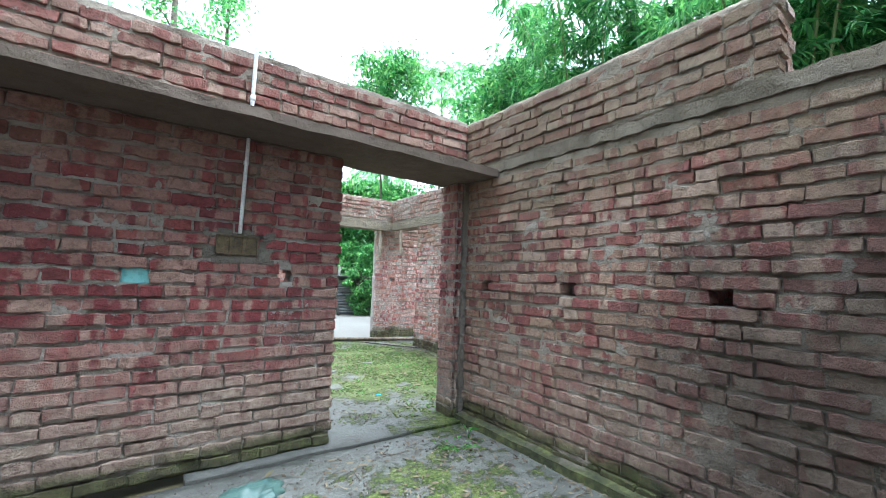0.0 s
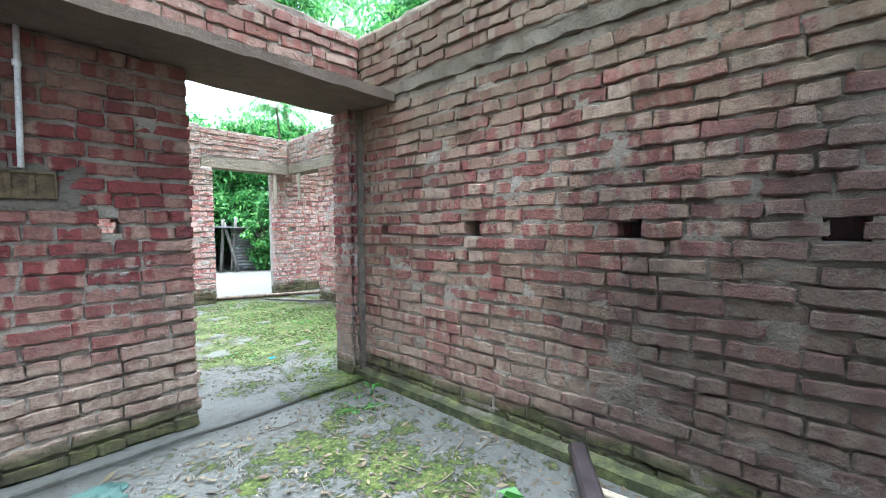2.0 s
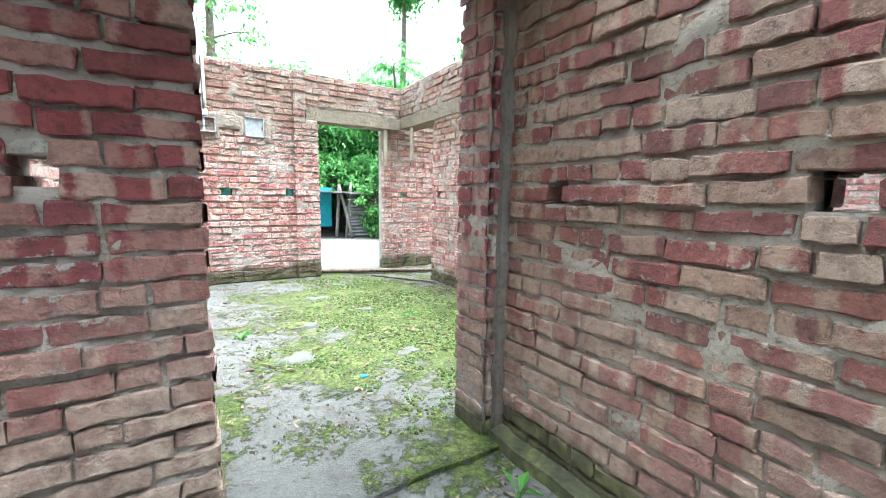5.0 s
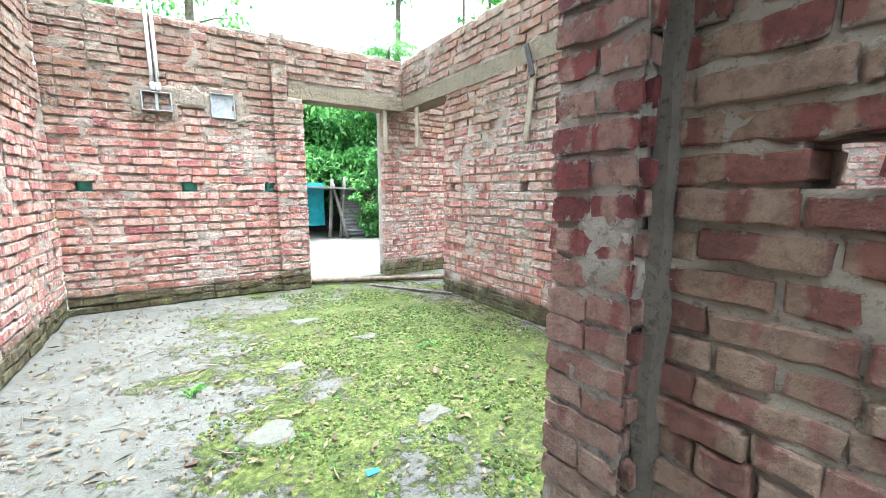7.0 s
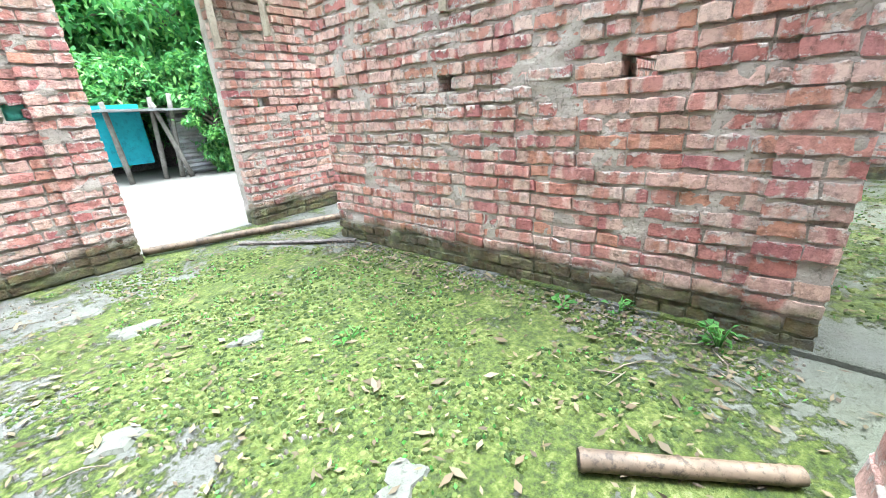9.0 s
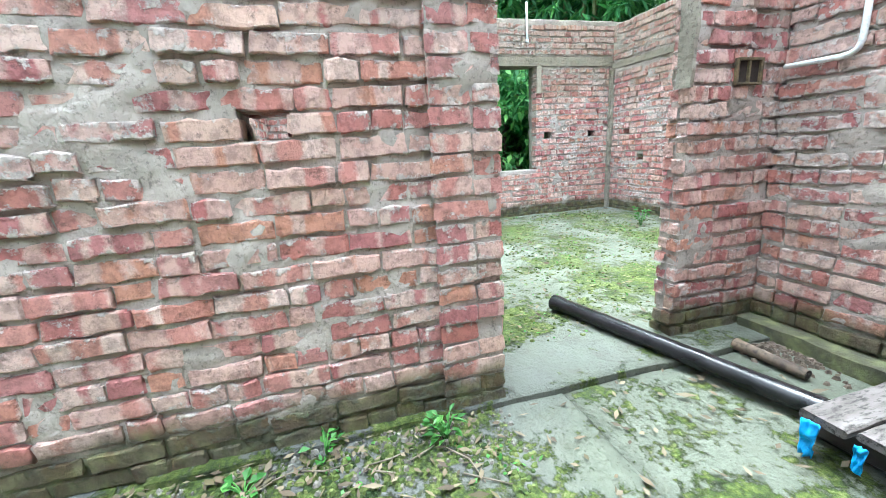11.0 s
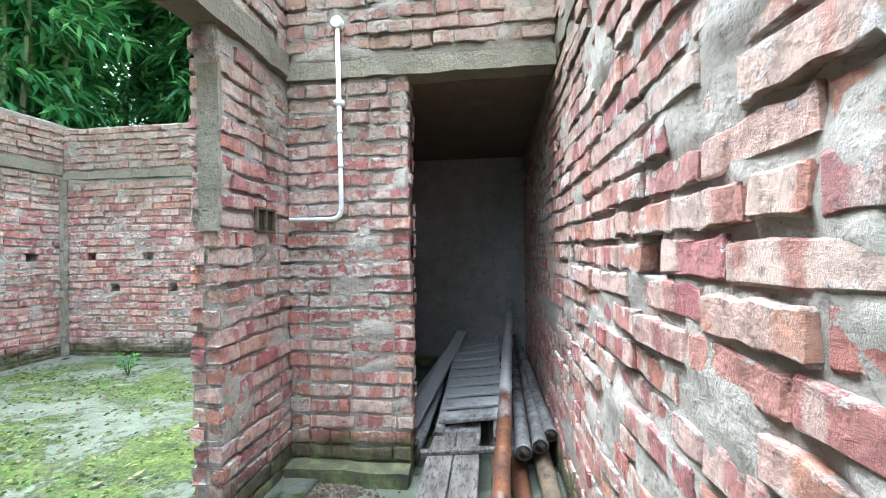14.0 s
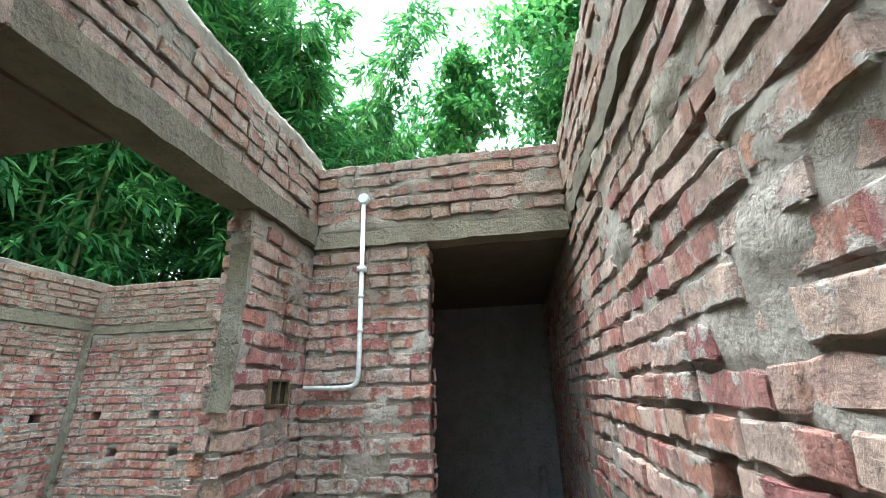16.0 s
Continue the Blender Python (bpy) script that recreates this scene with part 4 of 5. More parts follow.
# ---- corridor and store ----
conduit("electrical_conduit",
        [[(4.50, 2.116, 1.352), (4.28, 2.116, 1.350), (4.245, 2.116, 1.355), (4.222, 2.116, 1.372), (4.213, 2.116, 1.40), (4.212, 2.116, 1.45), (4.222, 2.116, 2.39)]],
        0.0125, "white plastic conduit bent in an L on the store wall",
        [((4.222, 2.09, 2.385), (4.222, 2.135, 2.385), 0.032), ((4.217, 2.116, 1.945), (4.2175, 2.116, 1.975), 0.028), ((4.216, 2.116, 1.80), (4.216, 2.116, 1.82), 0.016), ((4.213, 2.116, 1.62), (4.213, 2.116, 1.64), 0.016)])


def pier_box():
    ob = thing("switch_box", "small rusty switch box let into the brick pier", "switch box")
    for n, b in (("back_plate", (4.516, 4.522, 2.26, 2.40, 1.285, 1.385)),):
        bm = bmesh.new()
        add_box(bm, *b)
        part(n, bm, hollow_shade, ob)
    for b in ((4.500, 4.52, 2.25, 2.41, 1.275, 1.287), (4.500, 4.52, 2.25, 2.41, 1.383, 1.395), (4.500, 4.52, 2.25, 2.262, 1.275, 1.395), (4.500, 4.52, 2.398, 2.41, 1.275, 1.395), (4.502, 4.52, 2.325, 2.335, 1.28, 1.39)):
        bm = bmesh.new()
        add_box(bm, *b, 0.003)
        part("rim", bm, rust, ob)


pier_box()
rough_block("plaster_strip", 4.512, 4.60, 2.642, 2.662, 1.27, 1.95, pale_concrete, "strip of grey cement plastered on the pier edge", 0.025, 0.010)


def black_pipe():
    ob = thing("drain_pipe", "long shiny black plastic drain pipe lying on the floor", "pipe")
    a, b = Vector((5.08, 3.0, 0.075)), Vector((3.35, 2.515, 0.05))
    d = (b - a).normalized()
    L = (b - a).length
    bm = bmesh.new()
    pts, rad = [], []
    for i in range(40):
        s = L * i / 39
        pts.append(a + d * s)
        rad.append(0.044 + (0.006 if 0.0 <= s < 0.09 else 0) + (0.003 if i % 11 == 8 else 0))
    tube(bm, pts, rad, 20, False)
    part("pipe", bm, black_pipe_mat, ob)
    bm = bmesh.new()
    tube(bm, [a, a - d * 0.001, a + d * 0.12, a + d * 0.121], [0.05, 0.042, 0.04, 0.001], 20, False)
    part("socket", bm, hollow_shade, ob)


black_pipe()
bamboo_pole((4.34, 2.42, 0.03), (4.02, 2.41, 0.03), 0.028, tan_bamboo, "short cut bamboo stick lying at the foot of the store wall", "bamboo stick")
bamboo_pole((3.295, 4.24, 0.035), (3.60, 3.72, 0.035), 0.033, tan_bamboo, "short brown bamboo stick lying on the mossy floor", "bamboo stick")
bamboo_pole((3.455, 3.32, 0.055), (3.265, 0.25, 0.67), 0.040, brown_bamboo, "long glossy brown bamboo pole leaning into the store", group="stacked poles")
plank("scaffold_plank", (3.70, 2.88, 0.135), (3.69, 1.2, 0.16), 0.125, 0.03, old_wood, "worn grey scaffold plank with flaking surface", "plank", "stacked planks")
plank("scaffold_plank", (3.565, 2.85, 0.135), (3.57, 1.2, 0.16), 0.125, 0.03, old_wood, "worn grey scaffold plank with flaking surface", "plank", "stacked planks")
plank("wooden_batten", (3.79, 2.20, 0.172), (3.43, 2.14, 0.175), 0.035, 0.025, old_wood, "grey batten lying across the planks", "batten")
ladder = thing("ladder", "grey weathered wooden ladder lying on the planks", "ladder")
for i in range(9):
    y = 1.85 - i * 0.15
    plank("slat", (3.74, y, 0.2 + i * 0.016), (3.36 + 0.004 * i, y - 0.02, 0.235 + i * 0.016), 0.132, 0.02, old_wood, "", "").parent = ladder
for a, b in (((3.73, 2.0, 0.165), (3.72, 0.4, 0.32)), ((3.41, 2.05, 0.18), (3.40, 0.4, 0.36))):
    plank("rail", a, b, 0.05, 0.03, old_wood, "", "").parent = ladder
plank("wooden_board", (3.99, 2.02, 0.02), (3.70, 0.5, 0.42), 0.10, 0.025, old_wood, "grey board leaning against the stacked ladder", "board", "leaning boards")
plank("wooden_board", (3.89, 2.0, 0.01), (3.80, 0.4, 0.24), 0.08, 0.025, old_wood, "grey board leaning against the stacked ladder", "board", "leaning boards")
plank("wooden_board", (4.1, 1.8, 0.0), (3.85, 0.4, 0.2), 0.08, 0.025, old_wood, "grey board leaning against the stacked ladder", "board", "leaning boards")
for a, b, r, m in (((3.17, 2.70, 0.05), (3.20, 0.5, 0.12), 0.047, tan_bamboo), ((3.30, 2.62, 0.045), (3.33, 0.6, 0.06), 0.045, brown_bamboo),
                   ((3.29, 2.17, 0.19), (3.24, 0.3, 0.24), 0.04, grey_bamboo), ((3.20, 2.08, 0.18), (3.19, 0.3, 0.30), 0.04, grey_bamboo),
                   ((3.135, 1.99, 0.20), (3.21, 0.35, 0.36), 0.036, grey_bamboo), ((3.40, 2.45, 0.055), (3.45, 0.8, 0.06), 0.04, tan_bamboo)):
    bamboo_pole(a, b, r, m, "cut bamboo pole stacked on the floor beside the wall", group="stacked poles")
plank("trestle_foot", (3.78, 2.74, 0.0), (3.50, 2.72, 0.0), 0.06, 0.13, wet_timber, "dark timber block under the scaffold planks", "block")


def rag(x, y, z, w, h, seed, label):
    bm = bmesh.new()
    n, m = 8, 10
    g = [[bm.verts.new((x + w * (i / n - 0.5) * (1 - 0.3 * j / m), y + noise.noise(Vector((i * 0.5, j * 0.4, seed))) * 0.025 + 0.012, z - h * j / m)) for i in range(n + 1)] for j in range(m + 1)]
    for j in range(m):
        for i in range(n):
            f = bm.faces.new((g[j][i], g[j][i + 1], g[j + 1][i + 1], g[j + 1][i]))
            f.smooth = True
    ob = mesh_object("rag", bm, blue_cloth)
    md = ob.modifiers.new("thick", "SOLIDIFY")
    md.thickness = 0.004
    tagged(ob, label, "rag")


rag(3.715, 2.90, 0.155, 0.05, 0.125, 1, "bright blue rag hanging from the plank end")
rag(3.60, 2.87, 0.14, 0.03, 0.09, 2, "small blue rag hanging from the plank end")
weed("weed", 4.22, 3.98, 0.0, 34, 0.05, 0.028, 0.10, 8, weed_leaf, "small bright green weed at the pilaster foot", lift=2.2)
weed("weed", 4.30, 4.42, 0.0, 16, 0.045, 0.03, 0.10, 9, weed_leaf, "small green weed at the wall foot", lift=1.5)
weed("weed", 4.20, 4.68, 0.0, 8, 0.05, 0.04, 0.08, 10, weed_leaf, "flat green seedling on the floor")
weed("weed", 3.35, 5.4, 0.0, 14, 0.05, 0.025, 0.12, 11, weed_leaf, "small weed sprouting from the moss")
weed("weed", 1.9, 5.5, 0.0, 12, 0.05, 0.03, 0.1, 12, weed_leaf, "small weed sprouting from the cement floor")
weed("weed", 6.9, 0.7, 0.025, 30, 0.07, 0.035, 0.14, 13, weed_leaf, "leafy weed growing in the far room", lift=3.0)
# far room
conduit("electrical_conduit", [along((8.31, 1.475, 2.40), (8.31, 1.485, 2.88), 4)], 0.015, "short white conduit standing on the wall of the far room", [((8.31, 1.475, 2.39), (8.31, 1.475, 2.43), 0.022)])
plank("wooden_batten", (8.315, 1.30, 1.74), (8.315, 1.30, 2.09), 0.07, 0.025, pale_wood, "pale board beside the window opening", "batten", up=(-1, 0, 0))


def hole_sheet(x0, x1, z0, z1, y, material, label):
    bm = bmesh.new()
    n = 4
    g = [[bm.verts.new((x0 + (x1 - x0) * i / n, y + noise.noise(Vector((x0 * 9 + i, j, 2))) * 0.012, z0 + (z1 - z0) * j / n)) for i in range(n + 1)] for j in range(n + 1)]
    for j in range(n):
        for i in range(n):
            bm.faces.new((g[j][i], g[j][i + 1], g[j + 1][i + 1], g[j + 1][i])).smooth = True
    ob = mesh_object("hole_infill", bm, material)
    ob.modifiers.new("thick", "SOLIDIFY").thickness = 0.002
    tagged(ob, label, "plastic sheet", "sheets in the putlog holes")


# Thin sheets added in the holes to give them a cyan or teal colour.
cyan_sheet = plain("cyan_sheet", (0.22, 0.55, 0.56), (0.30, 0.62, 0.60), 9.0, 0.5)
hole_sheet(0.407, 0.542, 1.10, 1.23, 3.55, cyan_sheet, "pale cyan sheet across a wall hole")
for x in (1.155, 1.94, 2.71):
    hole_sheet(x - 0.01, x + 0.12, 1.12, 1.24, 7.82, teal_sheet, "teal sheet across a wall hole")
for x, y, w, m, l in ((2.50, 4.40, 0.028, blue_cloth, "small scrap of blue plastic on the moss"), (1.89, 4.85, 0.022, brown_bamboo, "small rusty orange scrap on the floor")):
    bm = bmesh.new()
    add_box(bm, x - w, x + w, y - w * 0.5, y + w * 0.5, 0.004, 0.012, 0.003, None)
    for v in bm.verts:
        v.co += noise.noise_vector(v.co * 60) * 0.008
        v.co.z = max(v.co.z, 0.004)
    tagged(mesh_object("plastic_scrap", bm, m), l, "scrap")


def cement_splat(x, y, z, r, seed):
    bm = bmesh.new()
    c = bm.verts.new((x, y, z + 0.012))
    ring, rim = [], []
    for k in range(28):
        a = 2 * math.pi * k / 28
        q = r * (0.75 + 0.55 * noise.noise(Vector((math.cos(a) * 1.3, math.sin(a) * 1.3, seed))) + 0.2 * noise.noise(Vector((math.cos(a) * 4, math.sin(a) * 4, seed))))
        ring.append(bm.verts.new((x + math.cos(a) * q * 0.85, y + math.sin(a) * q * 0.6, z + 0.011)))
        rim.append(bm.verts.new((x + math.cos(a) * q, y + math.sin(a) * q * 0.72, z - 0.004)))
    for k in range(28):
        m = (k + 1) % 28
        bm.faces.new((c, ring[k], ring[m]))
        bm.faces.new((ring[k], rim[k], rim[m], ring[m]))
    tagged(mesh_object("cement_splat", bm, splat_cement), "pale splash of dried cement on the mossy floor", "cement", "cement splashes")


splat_cement = cement_material("dried_cement", (0.125, 0.13, 0.115), (0.07, 0.075, 0.06), 0.0, 0.0, 0.4)
for k, (x, y, r) in enumerate(((2.22, 4.89, 0.17), (2.92, 4.64, 0.13), (2.75, 6.5, 0.16), (3.05, 5.85, 0.11), (2.45, 5.6, 0.10), (2.6, 7.0, 0.14))):
    cement_splat(x, y, 0.0, r, k * 3.7)


def litter():
    rng = np.random.default_rng(21)
    zones = ((0.0, 2.8, 0.4, 3.3, -0.02, 2300), (1.1, 4.3, 3.9, 7.6, 0.01, 1900), (3.2, 4.3, 2.2, 4.0, 0.005, 220), (4.7, 8.2, 0.3, 4.0, 0.036, 1800), (4.05, 4.34, 3.8, 6.6, 0.01, 350), (1.02, 1.6, 3.9, 7.7, 0.01, 260))
    V, F, o = [], [], 0
    for x0, x1, y0, y1, z, n in zones:
        p = np.stack([rng.uniform(x0, x1, n), rng.uniform(y0, y1, n), np.full(n, z) + rng.uniform(0.002, 0.010, n)], 1)
        a = rng.uniform(0, 6.28, n)
        d = np.stack([np.cos(a), np.sin(a), rng.uniform(-0.05, 0.25, n)], 1)
        k = n * 7 // 8
        for part_p, part_d, size in ((p[:k], d[:k], 0.042), (p[k:], d[k:], 0.070)):
            v, f = leaves(part_p, part_d, size, size * 0.36, rng, 0.0)
            V.append(v)
            F.append(f + o)
            o += len(v)
    ob = leaf_object("leaf_litter", np.concatenate(V), np.concatenate(F), dry_leaf)
    tagged(ob, "dry brown and tan leaves strewn over the floors", "leaf litter", kind="stuff")
    bm = bmesh.new()
    r = random.Random(4)
    for k in range(90):
        x, y, z = r.choice(((r.uniform(1.0, 2.7), r.uniform(1, 3.3), -0.018), (r.uniform(1.1, 2.4), r.uniform(4, 7.4), 0.008), (r.uniform(3.8, 4.25), r.uniform(3.8, 6.5), 0.008)))
        a, l = r.uniform(0, 6.28), r.uniform(0.05, 0.22)
        b = a + r.uniform(-0.6, 0.6)
        tube(bm, [(x, y, z), (x + math.cos(a) * l / 2, y + math.sin(a) * l / 2, z + 0.006), (x + math.cos(a) * l / 2 + math.cos(b) * l / 2, y + math.sin(a) * l / 2 + math.sin(b) * l / 2, z)], [0.003, 0.0035, 0.002], 5)
    tagged(mesh_object("twigs", bm, bark), "thin dry twigs strewn over the floors", "twigs", kind="stuff")


litter()


def ground_cover():
    """Cushions of moss, tiny seedlings and crumbs of cement over the floors."""
    rng = np.random.default_rng(77)

    def cushions(n, sides, pick, size, flat):
        V, F, o = [], [], 0
        for x, y, z in pick(n):
            r = size * rng.uniform(0.4, 1.3)
            k = np.arange(sides) * 2 * math.pi / sides + rng.uniform(0, 6)
            q = r * rng.uniform(0.6, 1.2, sides)
            ring = np.stack([x + np.cos(k) * q, y + np.sin(k) * q, np.full(sides, z - 0.006)], 1)
            top = np.stack([x + np.cos(k) * q * 0.55, y + np.sin(k) * q * 0.55, z + r * flat * rng.uniform(0.4, 1.0, sides)], 1)
            V += [ring, top]
            F += [(o + i, o + (i + 1) % sides, o + sides + (i + 1) % sides, o + sides + i) for i in range(sides)]
            F.append(tuple(o + sides + i for i in range(sides)))
            o += 2 * sides
        return np.concatenate(V), F

    def build(name, v, f, material, label):
        me = bpy.data.meshes.new(name)
        me.from_pydata(v.tolist(), [], f)
        me.materials.append(material)
        tagged(new(name, me), label, name.replace("_", " "), kind="stuff")

    def mossy(n):
        while n:
            if rng.random() < 0.8:
                x, y, z = rng.uniform(1.9, 4.3), rng.uniform(3.7, 7.6), 0.004
                d = math.hypot((x - 3.35) / 1.45, (y - 5.5) / 2.6)
            else:
                x, y, z = rng.uniform(4.7, 8.2), rng.uniform(0.3, 3.9), 0.028
                d = 0.45
            if noise.noise(Vector((x * 2.2, y * 2.2, 3))) * 0.9 + noise.noise(Vector((x * 7, y * 7, 5))) * 0.5 > d - 0.62:
                n -= 1
                yield x, y, z

    def bare(n):
        for _ in range(n):
            k = rng.random()
            if k < 0.45:
                yield rng.uniform(0.6, 2.8), rng.uniform(0.6, 3.4), -0.018
            elif k < 0.8:
                yield rng.uniform(1.05, 2.9), rng.uniform(3.8, 7.6), 0.004
            else:
                yield 4.34 - abs(rng.normal(0, 0.16)), rng.uniform(3.7, 6.7), 0.004
    def corner(n):
        for _ in range(n):
            yield 4.48 - abs(rng.normal(0, 0.2)), 2.12 + abs(rng.normal(0, 0.14)), 0.0
    build("rubble", *cushions(420, 5, corner, 0.018, 0.7), plain("dark_rubble", (0.14, 0.11, 0.085), (0.05, 0.04, 0.03), 25.0, 0.95), "dark dirt and brick rubble in the corner of the floor")
    moss_green = leaf_material("moss_cushion", [(0.15, (0.012, 0.026, 0.003)), (0.5, (0.045, 0.066, 0.009)), (0.85, (0.10, 0.118, 0.035))], 0.9, 0.05)
    build("moss", *cushions(9000, 6, mossy, 0.015, 0.3), moss_green, "soft yellow-green moss cushions on the cement floors")
    crumb = plain("crumbs", (0.20, 0.19, 0.165), (0.07, 0.062, 0.05), 30.0, 0.95)
    build("cement_crumbs", *cushions(2600, 5, bare, 0.011, 0.7), crumb, "grey crumbs of cement and brick on the floors")
    p = np.array(list(mossy(2600)))
    d = rng.normal(0, 1, p.shape) + np.array([0, 0, 0.5])
    v, f = leaves(p, d, 0.022, 0.014, rng, 0.0)
    build("seedlings", v, f.tolist(), weed_leaf, "tiny green seedlings among the moss")


ground_cover()


# ---- yard ----
shed_post = plain("silvery_post", (0.20, 0.19, 0.17), (0.10, 0.09, 0.08), 8.0, 0.9, 0.0, 0.6)


def shed():
    ob = thing("shed", "low ramshackle shed with corrugated iron walls and crooked posts", "shed")
    bm = bmesh.new()
    n = 44
    g = []
    for j in range(n + 1):
        z = -0.05 + 1.25 * j / n
        g.append([bm.verts.new((5.35 + 1.6 * i / 6, 13.3 + 0.022 * math.cos(j * 2 * math.pi / 3.4) - 0.25 * i / 6, z)) for i in range(7)])
    for j in range(n):
        for i in range(6):
            bm.faces.new((g[j][i], g[j][i + 1], g[j + 1][i + 1], g[j + 1][i]))
    w = part("wall", bm, corrugated, ob, "rusty grey corrugated iron sheet")
    md = w.modifiers.new("thick", "SOLIDIFY")
    md.thickness = 0.004
    bm = bmesh.new()
    add_box(bm, 4.2, 7.2, 12.9, 15.5, 1.38, 1.42, 0.0, pose(0, 0, 0, 0, 2, 0))
    part("roof", bm, corrugated, ob)
    for a, b in (((5.27, 13.1, -0.06), (5.42, 13.1, 1.5)), ((5.02, 13.2, -0.06), (5.12, 13.2, 1.45)), ((4.45, 13.2, -0.06), (4.38, 13.2, 1.4)), ((5.4, 12.95, -0.06), (5.1, 13.1, 1.35))):
        bm = bmesh.new()
        tube(bm, along(a, b, 6), [0.05, 0.045, 0.05, 0.042, 0.045, 0.04], 8)
        part("post", bm, shed_post, ob)
    bm = bmesh.new()
    add_box(bm, 4.1, 5.0, 13.55, 13.58, 0.25, 1.35)
    part("panel", bm, plain("turquoise_panel", (0.03, 0.34, 0.42), (0.02, 0.24, 0.30), 4.0, 0.5), ob, "turquoise painted sheet")
    bm = bmesh.new()
    add_box(bm, 4.1, 7.2, 15.4, 15.45, -0.06, 1.35)
    part("wall", bm, old_wood, ob)


shed()


# ---- trees ----
def bamboo_clump(label, seed, culms=16, height=11.0):
    rng = np.random.default_rng(seed)
    ob = thing("bamboo_clump", label, "bamboo", "bamboo grove")
    P, D = [], []
    for c in range(culms):
        a = rng.uniform(0, 6.28)
        h = height * rng.uniform(0.7, 1.1)
        lean = rng.uniform(0.1, 0.32)
        b0 = np.array([math.cos(a), math.sin(a), 0]) * rng.uniform(0.1, 0.9)
        pts = []
        for i in range(9):
            s = i / 8
            pts.append((b0[0] + math.cos(a) * lean * h * s ** 2.2, b0[1] + math.sin(a) * lean * h * s ** 2.2, h * (s - 0.12 * s ** 4)))
        bm = bmesh.new()
        tube(bm, pts, [0.05 * (1 - 0.85 * i / 8) for i in range(9)], 6, False)
        part("culm", bm, culm_green, ob)
        for k in range(50):
            s = rng.uniform(0.1, 1.0) ** 0.8
            i = min(int(s * 8), 7)
            q = np.array(pts[i]) + (np.array(pts[i + 1]) - np.array(pts[i])) * (s * 8 - i)
            th = rng.uniform(0, 6.28)
            bl = rng.uniform(0.3, 1.3) * (1.1 - 0.4 * s)
            br = np.array([math.cos(th), math.sin(th), rng.uniform(-0.2, 0.5)])
            m = 18
            f = rng.uniform(0.2, 1.0, m)
            pos = q + br * bl * f[:, None] + np.array([0, 0, -0.35]) * (bl * f[:, None]) ** 2 + rng.normal(0, 0.07, (m, 3))
            d = br * 0.6 + rng.normal(0, 0.5, (m, 3)) + np.array([0, 0, -0.45])
            P.append(pos)
            D.append(d)
    v, f = leaves(np.concatenate(P), np.concatenate(D), 0.36, 0.075, rng, 0.2)
    leaf_object("foliage", v, f, bamboo_leaf, ob)
    return ob


def broadleaf(label, seed, height=9.0, spread=2.6, bare=0.35, leaf=0.2, clumps=90, per=95, group="trees"):
    rng = np.random.default_rng(seed)
    ob = thing("tree", label, "tree", group)
    bm = bmesh.new()
    trunk = [(math.sin(i * 0.9 + seed) * 0.12 * i / 6, math.cos(i * 1.3 + seed) * 0.12 * i / 6, height * 0.92 * i / 6) for i in range(7)]
    tube(bm, trunk, [0.16 * height / 9 * (1 - 0.8 * i / 6) for i in range(7)], 8, False)
    P, D = [], []
    for c in range(clumps):
        s = bare + (1 - bare) * rng.uniform(0, 1)
        k = min(int(s * 6), 5)
        q = np.array(trunk[k]) + (np.array(trunk[k + 1]) - np.array(trunk[k])) * (s * 6 - k)
        th = rng.uniform(0, 6.28)
        prof = math.sin(math.pi * min(1, max(0.06, (s - bare) / (1 - bare) * 0.85 + 0.12)))
        r = spread * prof * rng.uniform(0.25, 1.0)
        e = q + np.array([math.cos(th) * r, math.sin(th) * r, r * rng.uniform(0.05, 0.5)])
        if c % 3 == 0:
            tube(bm, [tuple(q), tuple((q + e) / 2 + np.array([0, 0, 0.12])), tuple(e)], [0.05, 0.03, 0.012], 5, False)
        p = e + rng.normal(0, 1, (per, 3)) * np.array([0.36, 0.36, 0.22]) * spread / 2.6
        P.append(p)
        D.append(rng.normal(0, 1, (per, 3)) + np.array([0, 0, -0.2]))
    part("trunk", bm, bark, ob)
    v, f = leaves(np.concatenate(P), np.concatenate(D), leaf, leaf * 0.5, rng, 0.25)
    leaf_object("crown", v, f, tree_leaf, ob)
    return ob


def palm(label, seed, height=9.0):
    rng = np.random.default_rng(seed)
    ob = thing("palm_tree", label, "palm", "palms")
    bm = bmesh.new()
    tube(bm, [(0.06 * math.sin(i), 0.05 * i, height * i / 10) for i in range(11)], [0.10 - 0.004 * i for i in range(11)], 8, False)
    part("trunk", bm, bark, ob)
    top = np.array([0.06 * math.sin(10), 0.5, height])
    for k in range(13):
        th = k * 2.4 + rng.uniform(-0.2, 0.2)
        up = rng.uniform(0.2, 1.3)
        bm = bmesh.new()
        pts = [top + np.array([math.cos(th), math.sin(th), up]) * 1.9 * s - np.array([0, 0, 1.5]) * s * s for s in np.linspace(0, 1, 9)]
        tube(bm, [tuple(p) for p in pts], [0.02 * (1 - 0.1 * i) for i in range(9)], 5, False)
        rib = part("frond_rib", bm, culm_green, ob)
        P, D = [], []
        side = np.array([-math.sin(th), math.cos(th), 0])
        for s in np.linspace(0.12, 1, 34):
            i = min(int(s * 8), 7)
            q = pts[i] + (pts[i + 1] - pts[i]) * (s * 8 - i)
            for sg in (-1, 1):
                P.append(q)
                D.append(side * sg + (pts[i + 1] - pts[i]) * 1.6 + np.array([0, 0, -0.35]))
        v, f = leaves(np.array(P), np.array(D), 0.6, 0.06, rng, 0.35)
        leaf_object("frond_blade", v, f, tree_leaf, rib)
    return ob


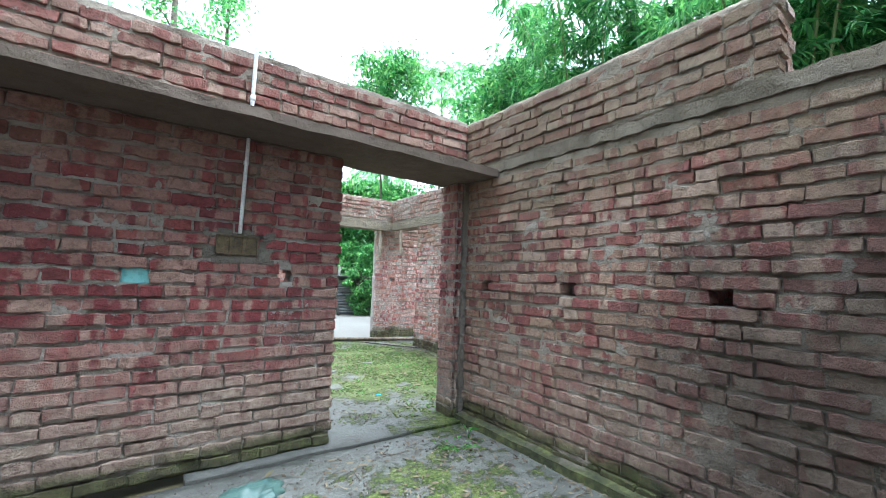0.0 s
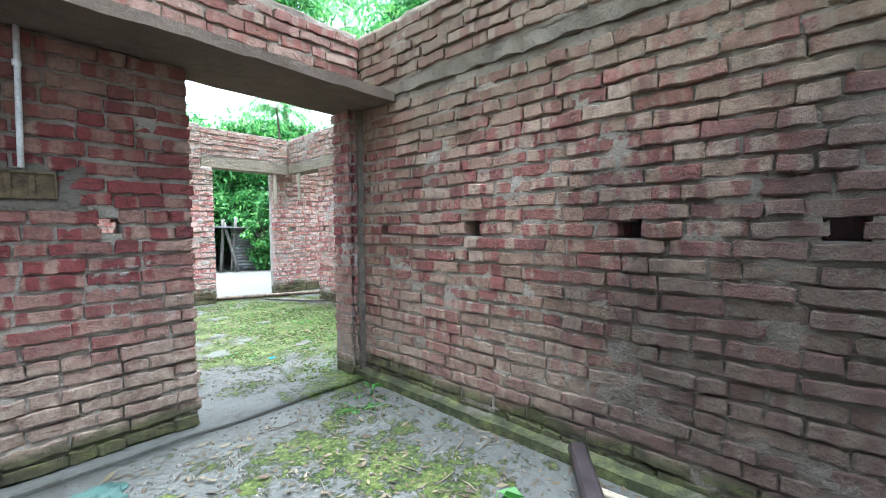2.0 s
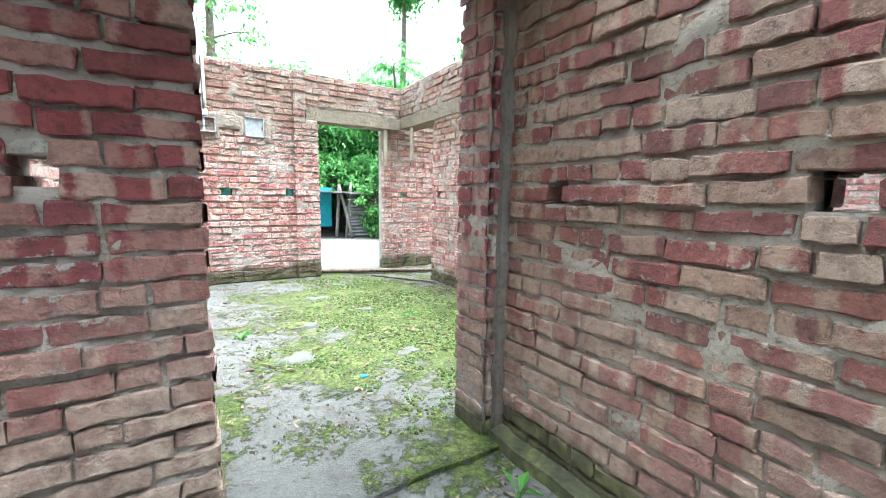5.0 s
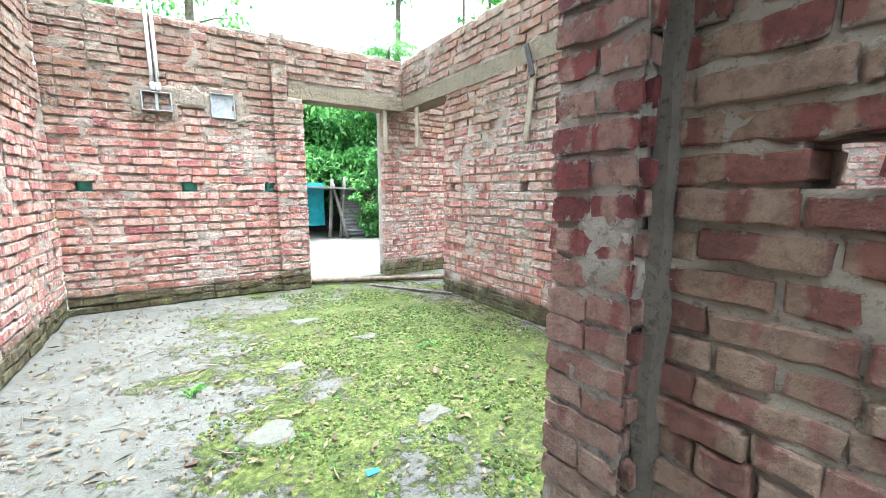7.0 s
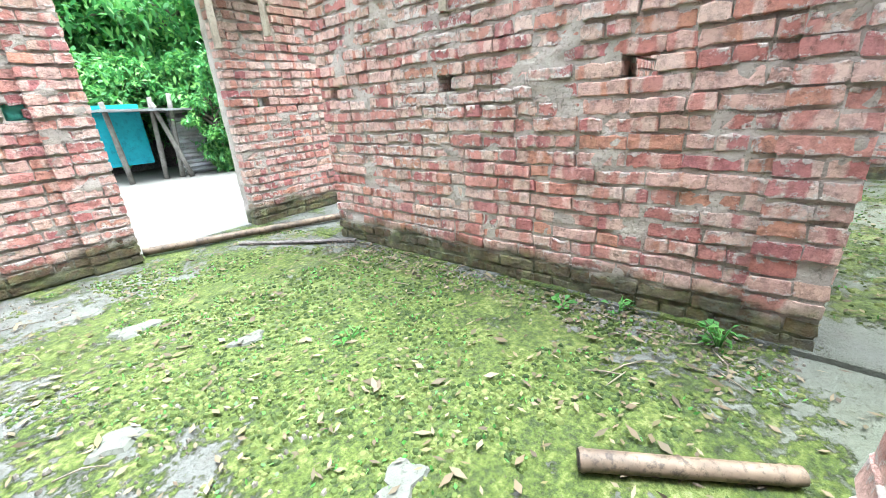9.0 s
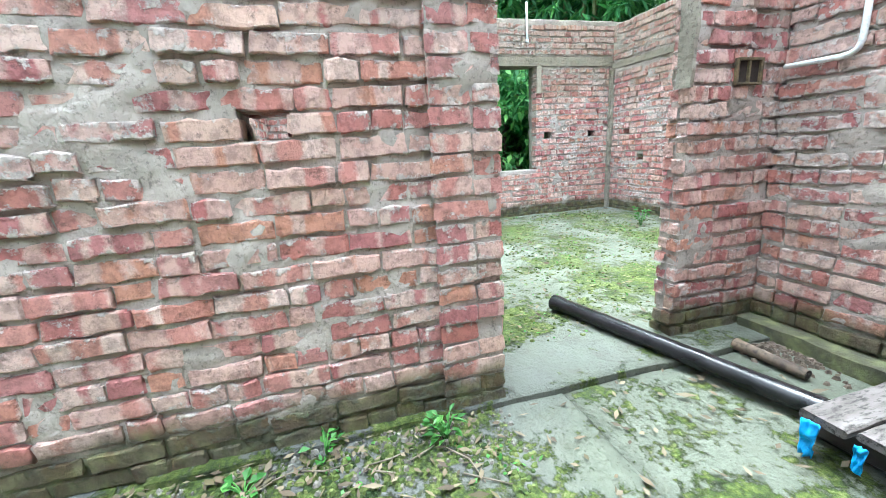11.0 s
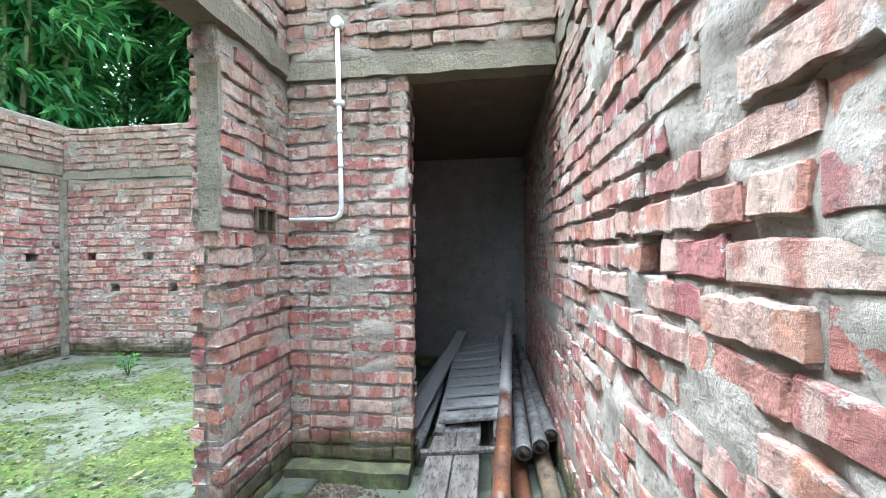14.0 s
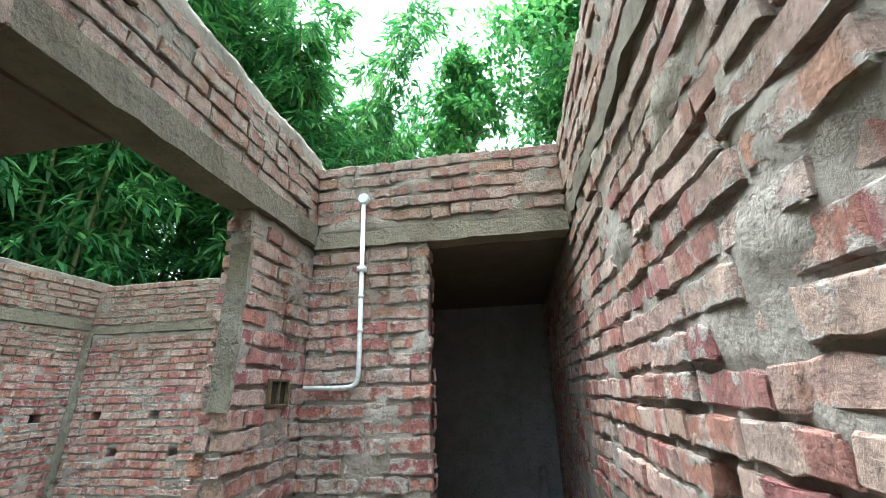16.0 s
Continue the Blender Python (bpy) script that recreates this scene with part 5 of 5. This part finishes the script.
def planting():
    kinds = [bamboo_clump("dense clump of tall green bamboo", 31), bamboo_clump("arching clump of tall green bamboo", 32, 18, 12.5)]
    r = random.Random(9)
    spots = [(12.0, -3.5), (11.0, -1.0), (11.6, 1.2), (11.2, 3.4), (12.2, 5.6), (13.5, 0.2), (14.0, 3.0), (14.5, -3.0), (9.4, -4.4), (7.6, -5.2), (6.2, -6.6), (9.0, -7.5), (12.0, -6.5), (11.5, 8.2), (13.5, 10.5), (15.5, 6.5), (16.5, 1.5),
             (16.0, 12.0), (16.0, -6.0), (-1.5, -6.5), (4.9, -9.5)]
    for i, (x, y) in enumerate(spots):
        m = pose(x, y, -0.06, 0, 0, r.uniform(0, 360))
        if i < 2:
            kinds[i].matrix_world = m
        else:
            copy_thing(kinds[i % 2], m)
    trees = [broadleaf("tall tree with a loose green crown", 41, 11, 3.0, 0.3, 0.26), broadleaf("slender tree with sparse leaves", 42, 16, 2.6, 0.40, 0.26, 46, 50), broadleaf("tall bare-stemmed tree with a round crown", 44, 13.8, 2.4, 0.76, 0.26, 70, 80)]
    for i, (k, x, y) in enumerate(((0, 13.5, 12.5), (1, 0.4, 19.0), (2, 10.1, 19.3), (0, 14.5, 15.5), (0, 16.5, 17.0), (0, 11.8, 12.2), (1, -2.6, 15.0), (1, 2.6, 22.0), (1, 15.5, 14.0), (0, 17.5, 21.0), (0, -6, 6), (0, -7, 11), (0, -8, 0))):
        m = pose(x, y, -0.06, 0, 0, i * 67)
        if i < 3:
            trees[k].matrix_world = m
        else:
            copy_thing(trees[k], m)
    bush = broadleaf("leafy green shrub over the shed", 43, 2.6, 1.3, 0.05, 0.17, 90, 90, "shrubs")
    for i, (x, y, z) in enumerate(((7.55, 13.0, -0.06), (4.6, 15.9, 0.4), (5.6, 16.3, 0.6), (6.8, 15.6, 0.4), (3.6, 15.4, 0.2), (8.7, 13.6, 0.0), (8.9, 12.2, -0.3), (2.6, 16.4, 0.5), (8.6, 15.0, 0.3), (4.9, 17.6, 1.2), (6.6, 17.8, 1.3), (3.2, 18.0, 0.9), (10.2, 1.0, 0), (10.0, 2.6, 0), (10.3, -0.6, 0), (10.6, 4.2, 0), (10.0, -2.4, 0), (11.6, 2.0, 0), (11.8, -0.2, 0), (7.0, -3.0, 0), (8.6, -2.8, 0))):
        m = pose(x, y, -0.06, 0, 0, i * 49)
        if i == 0:
            bush.matrix_world = m
        else:
            copy_thing(bush, m)
    dense = bamboo_clump("dense bright green bamboo leaning over the wall", 33, 26, 12.0)
    dense.matrix_world = pose(8.3, -4.2, -0.06)
    slim = broadleaf("slim tree with drooping tiers of leaves", 47, 12.0, 1.1, 0.42, 0.24, 85, 75)
    slim.matrix_world = pose(4.15, -5.2, -0.06)
    broadleaf("tall tree with a heavy high crown", 48, 13.5, 2.2, 0.62, 0.24, 100, 90).matrix_world = pose(1.1, -5.2, -0.06)
    palm("slim areca palm with a feathery crown", 51, 14.4).matrix_world = pose(14.6, 20.5, -0.06)
    palm("areca palm with drooping fronds", 52, 11.2).matrix_world = pose(14.0, 17.6, -0.06)
    palm("young palm with arching fronds", 53, 9.0).matrix_world = pose(7.5, 14.4, -0.06) @ Matrix.Scale(0.6, 4)
    vine = broadleaf("green vine climbing over the shed wall", 46, 2.4, 0.5, 0.0, 0.12, 90, 70, "vines")
    vine.matrix_world = pose(6.12, 12.85, -0.06)
    # taller trees behind the shed close the view through the yard doorway
    back = broadleaf("dense green tree behind the shed", 45, 6.0, 2.4, 0.12, 0.24, 110, 110, "yard trees")
    for i, (x, y) in enumerate(((5.0, 18.0), (7.6, 17.6), (3.0, 19.4), (6.3, 20.5), (9.6, 17.0))):
        if i == 0:
            back.matrix_world = pose(x, y, -0.06)
        else:
            copy_thing(back, pose(x, y, -0.06, 0, 0, i * 77))


planting()

# ---- bricks, piece by piece ----
place_bricks()
